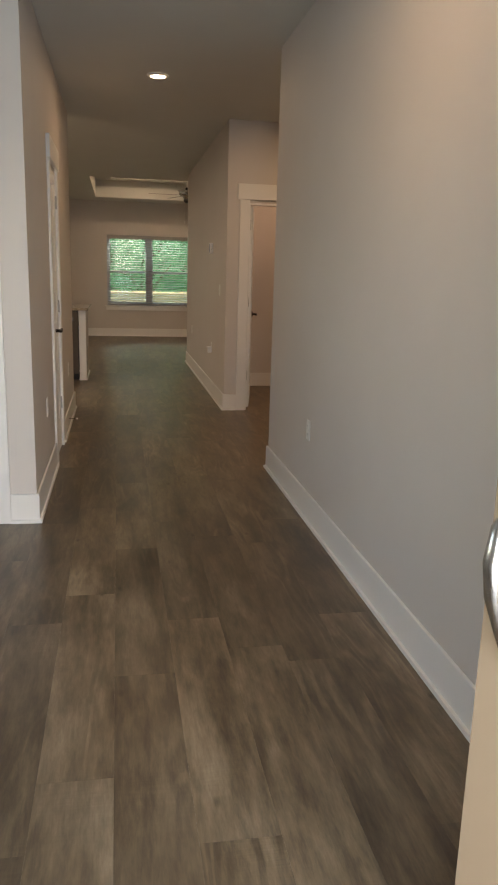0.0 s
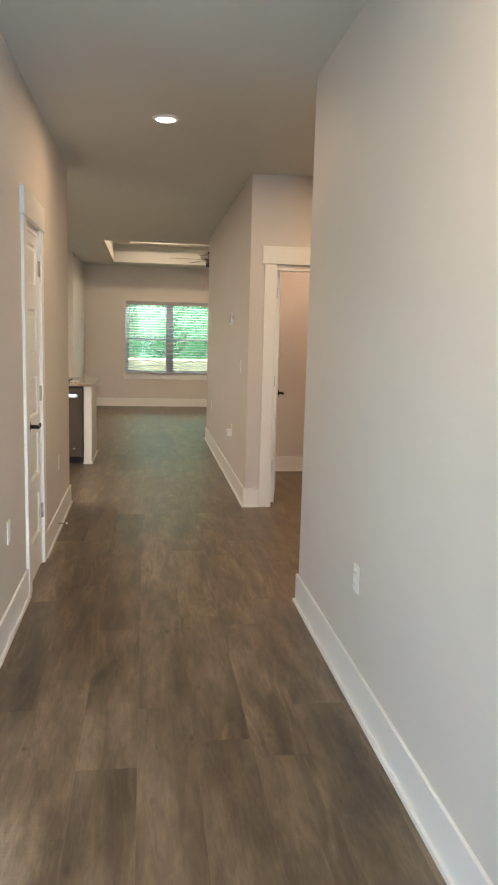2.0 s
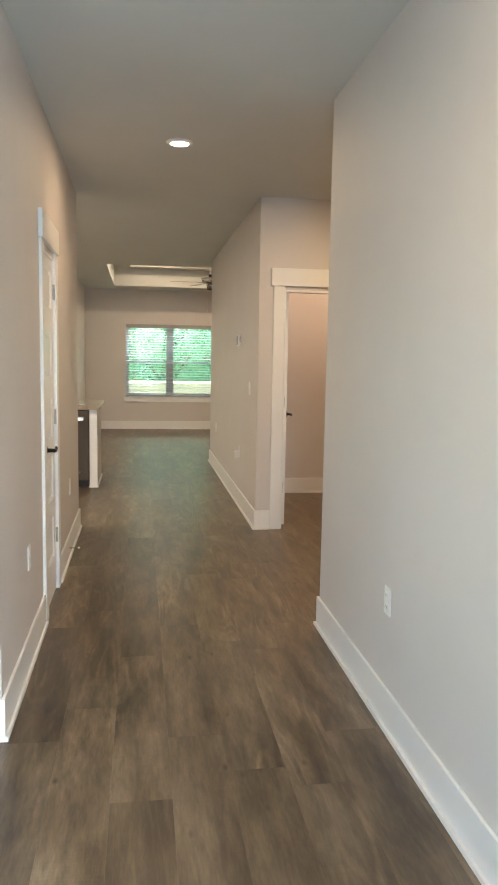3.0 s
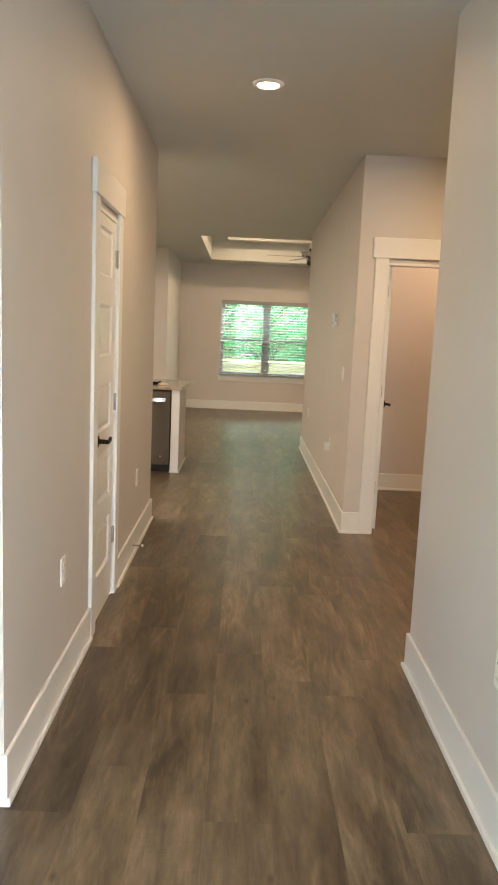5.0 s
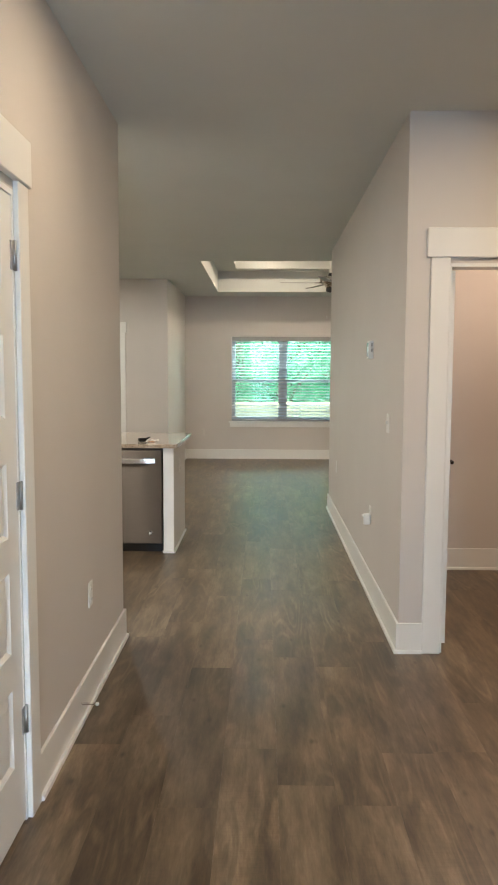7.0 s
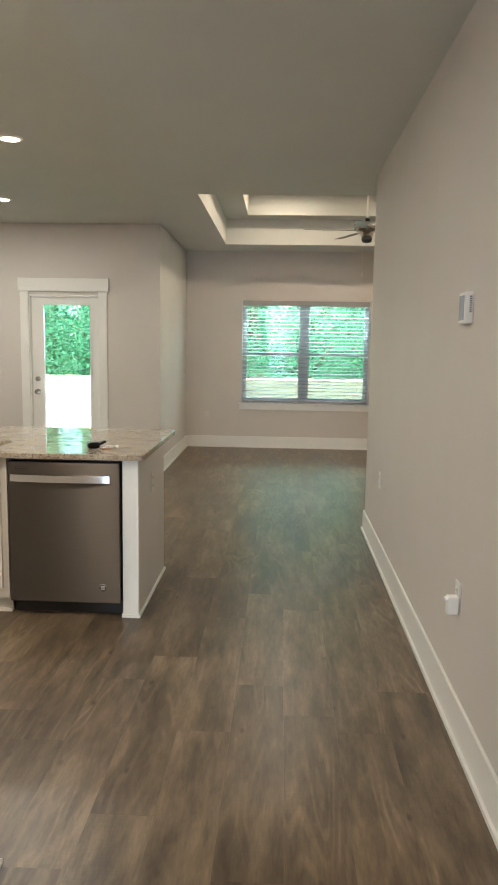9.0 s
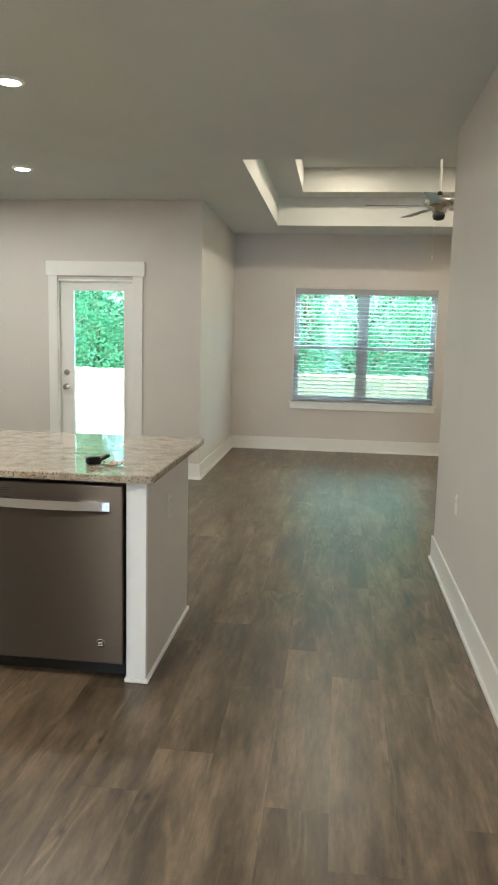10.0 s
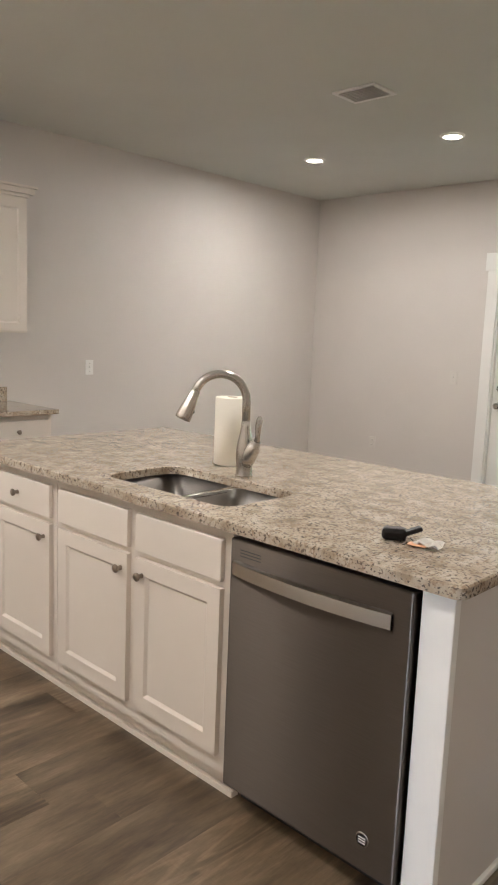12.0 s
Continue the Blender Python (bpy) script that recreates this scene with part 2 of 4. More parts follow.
CONCRETE = painted("porch_concrete", (0.38, 0.36, 0.33), 0.85, 0.12, 0.4, 50)

# ---- building helpers ----
def box(bm, x0, x1, y0, y1, z0, z1):
    vs = [bm.verts.new((x, y, z)) for x in (x0, x1) for y in (y0, y1) for z in (z0, z1)]
    for f in ((0, 1, 3, 2), (4, 6, 7, 5), (0, 4, 5, 1), (2, 3, 7, 6), (0, 2, 6, 4), (1, 5, 7, 3)):
        bm.faces.new([vs[i] for i in f])
    return bm


def union(dims):
    """One closed mesh round a set of touching boxes, with no faces inside."""
    cuts = [sorted({round(d[i], 5) for d in dims} | {round(d[i + 1], 5) for d in dims}) for i in (0, 2, 4)]
    mids = [[(a + b) / 2 for a, b in zip(c, c[1:])] for c in cuts]
    full = {(i, j, k) for i, x in enumerate(mids[0]) for j, y in enumerate(mids[1]) for k, z in enumerate(mids[2])
            if any(d[0] < x < d[1] and d[2] < y < d[3] and d[4] < z < d[5] for d in dims)}
    bm = bmesh.new()
    verts = {}

    def v(i, j, k):
        if (i, j, k) not in verts:
            verts[i, j, k] = bm.verts.new((cuts[0][i], cuts[1][j], cuts[2][k]))
        return verts[i, j, k]

    for i, j, k in sorted(full):
        for axis, side in ((0, 0), (0, 1), (1, 0), (1, 1), (2, 0), (2, 1)):
            n = [i, j, k]
            n[axis] += 1 if side else -1
            if tuple(n) in full:
                continue
            a, b = [q for q in (0, 1, 2) if q != axis]
            corner = [i, j, k]
            corner[axis] += side
            quad = []
            for da, db in ((0, 0), (1, 0), (1, 1), (0, 1)):
                c = list(corner)
                c[a] += da
                c[b] += db
                quad.append(v(*c))
            bm.faces.new(quad)
    return bm


def boxes(*dims, bevel=0.0, segments=1):
    if not bevel and len(dims) > 1:
        return union(dims)
    bm = bmesh.new()
    for d in dims:
        box(bm, *d)
    if bevel:
        bmesh.ops.bevel(bm, geom=bm.edges[:], offset=bevel, segments=segments, affect="EDGES", profile=0.5)
    return bm


def cyl(bm, a, b, r0, r1=None, n=24):
    """A round bar from a to b."""
    a, b = Vector(a), Vector(b)
    r1 = r0 if r1 is None else r1
    q = (b - a).to_track_quat("Z", "Y")
    rings = []
    for c, r in ((a, r0), (b, r1)):
        rings.append([bm.verts.new(c + q @ Vector((r * math.cos(2 * math.pi * i / n), r * math.sin(2 * math.pi * i / n), 0))) for i in range(n)])
    for i in range(n):
        f = bm.faces.new((rings[0][i], rings[0][(i + 1) % n], rings[1][(i + 1) % n], rings[1][i]))
        f.smooth = True
    bm.faces.new(rings[0][::-1])
    bm.faces.new(rings[1])
    return bm


def lathe(bm, centre, axis, profile, n=28):
    """Turns (radius, height) pairs about an axis through centre."""
    c = Vector(centre)
    q = Vector(axis).to_track_quat("Z", "Y")
    rings = [[bm.verts.new(c + q @ Vector((max(r, 0.0002) * math.cos(2 * math.pi * i / n), max(r, 0.0002) * math.sin(2 * math.pi * i / n), h))) for i in range(n)] for r, h in profile]
    for lo, hi in zip(rings, rings[1:]):
        for i in range(n):
            f = bm.faces.new((lo[i], lo[(i + 1) % n], hi[(i + 1) % n], hi[i]))
            f.smooth = True
    bm.faces.new(rings[0][::-1])
    bm.faces.new(rings[-1])
    return bm


def tube(bm, points, radii, n=16):
    """A round tube that follows points."""
    pts = [Vector(p) for p in points]
    rings = []
    side = None
    for i, p in enumerate(pts):
        d = (pts[min(i + 1, len(pts) - 1)] - pts[max(i - 1, 0)]).normalized()
        if side is None:
            side = d.orthogonal().normalized()
        side = (side - d * side.dot(d)).normalized()
        up = d.cross(side)
        r = radii[i] if isinstance(radii, (list, tuple)) else radii
        rings.append([bm.verts.new(p + r * (math.cos(2 * math.pi * k / n) * side + math.sin(2 * math.pi * k / n) * up)) for k in range(n)])
    for lo, hi in zip(rings, rings[1:]):
        for k in range(n):
            f = bm.faces.new((lo[k], lo[(k + 1) % n], hi[(k + 1) % n], hi[k]))
            f.smooth = True
    bm.faces.new(rings[0][::-1])
    bm.faces.new(rings[-1])
    return bm


def mesh_of(name, bm, material):
    bmesh.ops.recalc_face_normals(bm, faces=bm.faces[:])
    me = bpy.data.meshes.new(name)
    bm.to_mesh(me)
    bm.free()
    me.materials.append(material)
    return me


def world_of(ob):
    up = world_of(ob.parent) @ ob.matrix_parent_inverse if ob.parent else Matrix.Identity(4)
    return up @ ob.matrix_basis


def part(name, bm, material, parent=None, label=""):
    ob = new(name, mesh_of(name, bm, material))
    if parent is not None:
        ob.parent = parent
        ob.matrix_parent_inverse = world_of(parent).inverted()
    if label:
        ob["label"] = label
    return ob


def setting(name, bm, material, label, category):
    return tagged(part(name, bm, material), label, category, kind="structure")


def thing(name, at, label, category, group="", kind=""):
    ob = new(name)
    ob.empty_display_size = 0.1
    ob.matrix_basis = Matrix.Translation(at)
    return tagged(ob, label, category, group, kind)

# ---- the shell: walls, floors, ceilings ----
H = 2.82
T = 0.12
XL, XR = -0.26, 1.26          # hall faces
Y_FRONT = -0.13               # inner face of the front wall
Y_FOYER = 3.94                # face of the wall beside the hall mouth
Y_LEND = 7.55                 # hall wall ends, kitchen begins
Y_R0, Y_R1, Y_REND = 5.02, 7.37, 11.65
Y_DINE, Y_FAR = 14.07, 16.41
X_KIT, X_NOOK, X_LIV = -4.33, -0.842, 3.75
LD0, LD1 = 5.285, 5.845       # closet door opening
RD0, RD1 = 1.475, 2.285         # side room door opening
FD0, FD1 = -1.305, -0.49      # foyer room door opening
GD0, GD1 = -2.355, -1.54      # glazed back door opening
WX0, WX1, WZ0, WZ1 = -0.03, 1.80, 0.66, 2.135
ED0, ED1 = 0.06, 1.14         # entrance
DTOP, GTOP = 2.065, 2.035

setting("wall_right_near", boxes((XR, XR + T, Y_FRONT, Y_R0, 0, H)), WALL, "plain greige painted drywall along the entrance hall", "wall")
setting("wall_right_far", boxes((XR, XR + T, Y_R1 + T, Y_REND, 0, H)), WALL, "greige painted drywall with switch and thermostat", "wall")
setting("wall_side_passage", boxes((XR, RD0, Y_R1, Y_R1 + T, 0, H), (RD1, 3.3, Y_R1, Y_R1 + T, 0, H), (RD0, RD1, Y_R1, Y_R1 + T, DTOP, H)), WALL, "greige wall round the side room doorway", "wall")
setting("wall_passage_near", boxes((XR + T, 3.3, Y_R0 - T, Y_R0, 0, H)), WALL, "greige painted wall of the side passage", "wall")
setting("wall_passage_end", boxes((3.3, 3.3 + T, Y_R0 - T, 9.1, 0, H)), WALL, "greige painted wall closing the side passage", "wall")
setting("wall_side_room", boxes((XR + T, 3.3, 9.1, 9.1 + T, 0, H)), WALL, "greige painted wall of the side room", "wall")
setting("wall_hall_left", boxes((XL - T, XL, Y_FOYER + T, LD0, 0, H), (XL - T, XL, LD1, Y_LEND, 0, H), (XL - T, XL, LD0, LD1, DTOP, H)), WALL, "greige painted hall wall with a closet doorway", "wall")
setting("wall_closet", boxes((XL - T - 0.7, XL - T - 0.64, 5.16, 6.0, 0, H), (XL - T - 0.64, XL - T, 5.16, 5.22, 0, H), (XL - T - 0.64, XL - T, 5.94, 6.0, 0, H)), WALL, "plain painted closet walls", "wall")
setting("wall_foyer", boxes((FD1, XL, Y_FOYER, Y_FOYER + T, 0, H), (-2.2, FD0, Y_FOYER, Y_FOYER + T, 0, H), (FD0, FD1, Y_FOYER, Y_FOYER + T, DTOP, H)), WALL, "greige foyer wall round a room doorway", "wall")
setting("wall_foyer_left", boxes((-2.2 - T, -2.2, Y_FRONT, 0.95, 0, H), (-2.2 - T, -2.2, 2.55, 5.1 + T, 0, H), (-2.2 - T, -2.2, 0.95, 2.55, 0, 0.75), (-2.2 - T, -2.2, 0.95, 2.55, 2.25, H)), WALL, "greige painted foyer wall", "wall")
setting("wall_foyer_room", boxes((-2.2, XL - T, 5.1, 5.16, 0, H)), WALL, "greige painted wall of the room by the foyer", "wall")
setting("wall_front", boxes((-2.2, ED0, Y_FRONT - 0.15, Y_FRONT, 0, H), (ED1, XR + T, Y_FRONT - 0.15, Y_FRONT, 0, H), (ED0, ED1, Y_FRONT - 0.15, Y_FRONT, 2.1, H)), WALL, "greige painted front wall with the entrance", "wall")
setting("wall_kitchen_near", boxes((X_KIT, XL - T, Y_LEND - T, Y_LEND, 0, H)), WALL, "greige painted kitchen wall", "wall")
setting("wall_kitchen_left", boxes((X_KIT - T, X_KIT, Y_LEND - T, Y_DINE + T, 0, H)), WALL, "greige painted kitchen and dining wall", "wall")
setting("wall_dining", boxes((X_KIT, GD0, Y_DINE, Y_DINE + T, 0, H), (GD1, X_NOOK, Y_DINE, Y_DINE + T, 0, H), (GD0, GD1, Y_DINE, Y_DINE + T, GTOP, H)), WALL, "greige dining wall round the glazed back door", "wall")
setting("wall_living_left", boxes((X_NOOK - T, X_NOOK, Y_DINE + T, Y_FAR + T, 0, H)), WALL, "greige painted living room return wall", "wall")
setting("wall_living_far", boxes((X_NOOK, WX0, Y_FAR, Y_FAR + T, 0, H), (WX1, X_LIV, Y_FAR, Y_FAR + T, 0, H), (WX0, WX1, Y_FAR, Y_FAR + T, 0, WZ0), (WX0, WX1, Y_FAR, Y_FAR + T, WZ1, H)), WALL, "greige living room wall round the twin window", "wall")
setting("wall_living_right", boxes((X_LIV, X_LIV + T, Y_REND - T, Y_FAR + T, 0, H)), WALL, "greige painted living room wall", "wall")
setting("wall_living_near", boxes((XR + T, X_LIV, Y_REND - T, Y_REND, 0, H)), WALL, "greige painted living room wall", "wall")

TX0, TX1, TY0, TY1, TZ1 = -0.225, 3.13, 12.384, 15.69, 3.15
UX0, UX1, UY0, UY1, UZ1 = TX0 + 0.305, TX1 - 0.305, TY0 + 0.31, TY1 - 0.31, 3.42
CX0, CX1, CY0, CY1 = X_KIT - T, X_LIV + T, Y_FRONT - 0.15, Y_FAR + T


def ring(x0, x1, y0, y1, u0, u1, v0, v1, z0, z1):
    """Four slabs round the hole u, v."""
    return [(x0, u0, y0, y1, z0, z1), (u1, x1, y0, y1, z0, z1), (u0, u1, y0, v0, z0, z1), (u0, u1, v1, y1, z0, z1)]


setting("ceiling", boxes((CX0, X_NOOK - T, CY0, Y_DINE + T, H, H + 0.08), *ring(X_NOOK - T, CX1, CY0, CY1, TX0, TX1, TY0, TY1, H, H + 0.08)), CEIL, "flat painted drywall ceiling", "ceiling")
setting("ceiling_tray", boxes(
    *ring(TX0 - 0.08, TX1 + 0.08, TY0 - 0.08, TY1 + 0.08, TX0, TX1, TY0, TY1, H + 0.08, TZ1),
    *ring(TX0 - 0.08, TX1 + 0.08, TY0 - 0.08, TY1 + 0.08, UX0, UX1, UY0, UY1, TZ1, TZ1 + 0.08),
    *ring(UX0 - 0.08, UX1 + 0.08, UY0 - 0.08, UY1 + 0.08, UX0, UX1, UY0, UY1, TZ1 + 0.08, UZ1),
    (UX0 - 0.08, UX1 + 0.08, UY0 - 0.08, UY1 + 0.08, UZ1, UZ1 + 0.08)), CEIL, "two-step tray ceiling over the living room", "ceiling")

floor = setting("floor", boxes((CX0, X_NOOK - T, CY0, Y_DINE + T, -0.15, -0.008), (X_NOOK - T, CX1, CY0, CY1, -0.15, -0.008)), SUBFLOOR, "dark bed under grey-brown vinyl planks", "floor")

# ---- baseboards ----
BASE_H = 0.165


def baseboard(x0, y0, x1, y1, nx, ny, ext0=0.0, ext1=0.0):
    """A board with its shoe mould along a wall face; n points into the room."""
    bm = bmesh.new()
    for d, z0, z1, chamfer in ((0.014, 0.0, BASE_H, 0.004), (0.026, 0.0, 0.019, 0.009)):
        if x0 == x1:
            box(bm, min(x0, x0 + nx * d), max(x0, x0 + nx * d), min(y0, y1) - ext0 * d, max(y0, y1) + ext1 * d, z0, z1)
        else:
            box(bm, min(x0, x1) - ext0 * d, max(x0, x1) + ext1 * d, min(y0, y0 + ny * d), max(y0, y0 + ny * d), z0, z1)
        es = [e for e in bm.edges[-12:] if all(abs(v.co.z - z1) < 1e-6 for v in e.verts)]
        bmesh.ops.bevel(bm, geom=es, offset=chamfer, segments=2, affect="EDGES", profile=0.5)
        bm.edges.ensure_lookup_table()
    return setting("baseboard", bm, TRIM, "white painted baseboard with shoe mould", "baseboard")


CW = 0.092  # casing width
baseboard(XR, Y_FRONT, XR, Y_R0, -1, 0, 0, 1)
baseboard(XR, Y_R0, 3.3, Y_R0, 0, 1)
baseboard(XR, Y_R1, XR, Y_REND, -1, 0, 0, 1)
baseboard(XR, Y_R1, RD0 - CW, Y_R1, 0, -1, 1, 0)
baseboard(RD1 + CW, Y_R1, 3.3, Y_R1, 0, -1)
baseboard(XL, Y_FOYER, XL, LD0 - CW, 1, 0)
baseboard(XL, LD1 + CW, XL, Y_LEND, 1, 0, 0, 1)
baseboard(FD1 + CW, Y_FOYER, XL, Y_FOYER, 0, -1, 0, 1)
baseboard(-2.2, Y_FOYER, FD0 - CW, Y_FOYER, 0, -1)
baseboard(-2.2, 5.1, XL - T, 5.1, 0, -1)
baseboard(XR + T, 9.1, 3.3, 9.1, 0, -1)
baseboard(X_KIT, Y_LEND, XL, Y_LEND, 0, 1)
baseboard(X_KIT, 10.62, X_KIT, Y_DINE, 1, 0)
baseboard(X_KIT, Y_DINE, GD0 - CW, Y_DINE, 0, -1)
baseboard(GD1 + CW, Y_DINE, X_NOOK, Y_DINE, 0, -1, 0, 1)
baseboard(X_NOOK, Y_DINE, X_NOOK, Y_FAR, 1, 0)
baseboard(X_NOOK, Y_FAR, X_LIV, Y_FAR, 0, -1)
baseboard(X_LIV, Y_REND, X_LIV, Y_FAR, -1, 0)
baseboard(XR, Y_REND, X_LIV, Y_REND, 0, 1)

# ---- door casings ----
def casing_y(name, x0, x1, yf, top, head, label, depth=T, n=-1):
    """Craftsman casing of an opening in a wall that runs along x; the face is at yf and n points to the room."""
    t = setting(name, bmesh.new(), TRIM, label, "door frame")
    def sl(a, b):
        return (min(yf + n * a, yf + n * b), max(yf + n * a, yf + n * b))
    for xa, xb in ((x0 - CW, x0 + 0.006), (x1 - 0.006, x1 + CW)):
        part("side_casing", boxes((xa, xb, *sl(0.0, 0.018), 0, head), bevel=0.0025), TRIM, t)
    part("head_casing", boxes((x0 - CW - 0.022, x1 + CW + 0.022, *sl(0.0, 0.026), head, head + 0.148), bevel=0.003), TRIM, t)
    jm = boxes((x0, x0 + 0.018, *sl(-depth, 0.0), 0, top), (x1 - 0.018, x1, *sl(-depth, 0.0), 0, top), (x0 + 0.018, x1 - 0.018, *sl(-depth, 0.0), top - 0.018, top))
    part("jamb", jm, TRIM, t)
    return t


def casing_x(name, y0, y1, xf, top, head, label, depth=T, n=1):
    t = setting(name, bmesh.new(), TRIM, label, "door frame")
    def sl(a, b):
        return (min(xf + n * a, xf + n * b), max(xf + n * a, xf + n * b))
    for ya, yb in ((y0 - CW, y0 + 0.006), (y1 - 0.006, y1 + CW)):
        part("side_casing", boxes((*sl(0.0, 0.018), ya, yb, 0, head), bevel=0.0025), TRIM, t)
    part("head_casing", boxes((*sl(0.0, 0.026), y0 - CW - 0.018, y1 + CW + 0.018, head, head + 0.148), bevel=0.003), TRIM, t)
    jm = boxes((*sl(-depth, 0.0), y0, y0 + 0.018, 0, top), (*sl(-depth, 0.0), y1 - 0.018, y1, 0, top), (*sl(-depth, 0.0), y0 + 0.018, y1 - 0.018, top - 0.018, top))
    part("jamb", jm, TRIM, t)
    return t


casing_x("door_frame_closet", LD0, LD1, XL, DTOP, 2.093, "white craftsman casing of the closet door")
casing_y("door_frame_side_room", RD0, RD1, Y_R1, DTOP, 2.093, "white craftsman casing of the side room doorway")
casing_y("door_frame_foyer", FD0, FD1, Y_FOYER, DTOP, 2.105, "white craftsman casing of the foyer room doorway")
casing_y("door_frame_back", GD0, GD1, Y_DINE, GTOP, 2.068, "white craftsman casing of the glazed back door")

# ---- five-panel doors ----
def panel_slab(w, h, th):
    """A slab from x 0 to w, z 0 to h, both faces with five sunken, raised-field panels."""
    k = h / 2.03
    rows = [(a * k, b * k) for a, b in ((0.225, 0.482), (0.600, 0.862), (0.972, 1.206), (1.345, 1.600), (1.742, 1.972))]
    s0, s1 = 0.115 if w > 0.6 else 0.10, w - (0.115 if w > 0.6 else 0.10)
    core = th - 0.024
    dims = [(0, w, -core / 2, core / 2, 0, h)]
    for sy in (-1, 1):
        ya, yb = (core / 2, th / 2) if sy > 0 else (-th / 2, -core / 2)
        zs = [0.0] + [z for r in rows for z in r] + [h]
        for i in range(0, len(zs), 2):
            dims.append((s0, s1, ya, yb, zs[i], zs[i + 1]))
        dims += [(0, s0, ya, yb, 0, h), (s1, w, ya, yb, 0, h)]
    bm = union(dims)
    for sy in (-1, 1):
        yo, yi = sy * th / 2, sy * core / 2
        yr = sy * (th / 2 - 0.003)
        for za, zb in rows:
            a = [bm.verts.new((x, yo, z)) for x, z in ((s0, za), (s1, za), (s1, zb), (s0, zb))]
            d = 0.012
            b = [bm.verts.new((x, yi + sy * 0.0005, z)) for x, z in ((s0 + d, za + d), (s1 - d, za + d), (s1 - d, zb - d), (s0 + d, zb - d))]
            e = 0.038
            c = [bm.verts.new((x, yr, z)) for x, z in ((s0 + e, za + e), (s1 - e, za + e), (s1 - e, zb - e), (s0 + e, zb - e))]
            for i in range(4):
                j = (i + 1) % 4
                bm.faces.new((a[i], a[j], b[j], b[i]))
                bm.faces.new((b[i], b[j], c[j], c[i]))
            bm.faces.new(c)
    bmesh.ops.remove_doubles(bm, verts=bm.verts[:], dist=0.00005)
    return bm


def lever(bm, x, y, z, way, reach):
    """Round rose and a curved lever; way: which y side, reach: signed length along x."""
    lathe(bm, (x, y, z), (0, way, 0), [(0.031, 0.0), (0.031, 0.006), (0.026, 0.010), (0.012, 0.013), (0.011, 0.045)])
    pts = [(x + reach * s, y + way * (0.045 + 0.008 * math.sin(s * 3)), z - 0.006 * math.sin(s * 6.0)) for s in [i / 10 for i in range(11)]]
    tube(bm, pts, [0.0115 - 0.004 * i / 10 for i in range(11)], 12)
    return bm


def hinges(parent, m, x, y, zs, width=0.03):
    for z in zs:
        hb = boxes((x - width, x + width, y - 0.0025, y + 0.0025, z - 0.045, z + 0.045), bevel=0.001)
        cyl(hb, (x, y - 0.004, z - 0.047), (x, y - 0.004, z + 0.047), 0.0062, n=12)
        hb.transform(m)
        part("hinge", hb, HINGE, parent, "satin metal hinge")


def panel_door(name, w, m, label, lever_x, reach, hinge_x, category="door"):
    t = thing(name, m.translation, label, category, kind="structure")
    b = panel_slab(w, 2.03, 0.035)
    b.transform(m)
    slab = part("slab", b, TRIM, t)
    for way in (-1, 1):
        b = lever(bmesh.new(), lever_x, way * 0.0175, 0.935, way, reach)
        b.transform(m)
        part("lever_handle", b, BLACK, t, "matte black lever handle")
    return t


# closet door, shut, set in the left hall wall: local +x runs along +y, local -y faces the hall
CM = Matrix.Translation((XL - 0.0195, LD0 + 0.02, 0.012)) @ Matrix.Rotation(radians(90), 4, "Z")
closet = panel_door("door_1", LD1 - LD0 - 0.04, CM, "white five-panel closet door, shut, with black lever", 0.062, 0.115, 0.0)
hinges(closet, CM, LD1 - LD0 - 0.03, -0.0195, (0.34, 1.09, 1.85))
# side room door, open into the room, hinged at its left jamb
SM = Matrix.Translation((RD0 + 0.046, Y_R1 + T - 0.005, 0.012)) @ Matrix.Rotation(radians(79), 4, "Z")
side = panel_door("door_2", 0.765, SM, "white five-panel door, standing open, black lever", 0.70, -0.115, 0.0)
hinges(side, Matrix.Translation((RD0 + 0.030, Y_R1 + T - 0.026, 0.012)) @ Matrix.Rotation(radians(90), 4, "Z"), 0.0, 0.0, (0.34, 1.09, 1.85))
# foyer room door, open into the room
FM = Matrix.Translation((FD1 - 0.024, Y_FOYER + T - 0.005, 0.012)) @ Matrix.Rotation(radians(104), 4, "Z")
foy = panel_door("door_3", 0.77, FM, "white five-panel room door, standing open", 0.70, -0.115, 0.0)
hinges(foy, Matrix.Translation((FD1 - 0.020, Y_FOYER + T - 0.02, 0.012)) @ Matrix.Rotation(radians(90), 4, "Z"), 0.0, 0.0, (0.34, 1.09, 1.85))

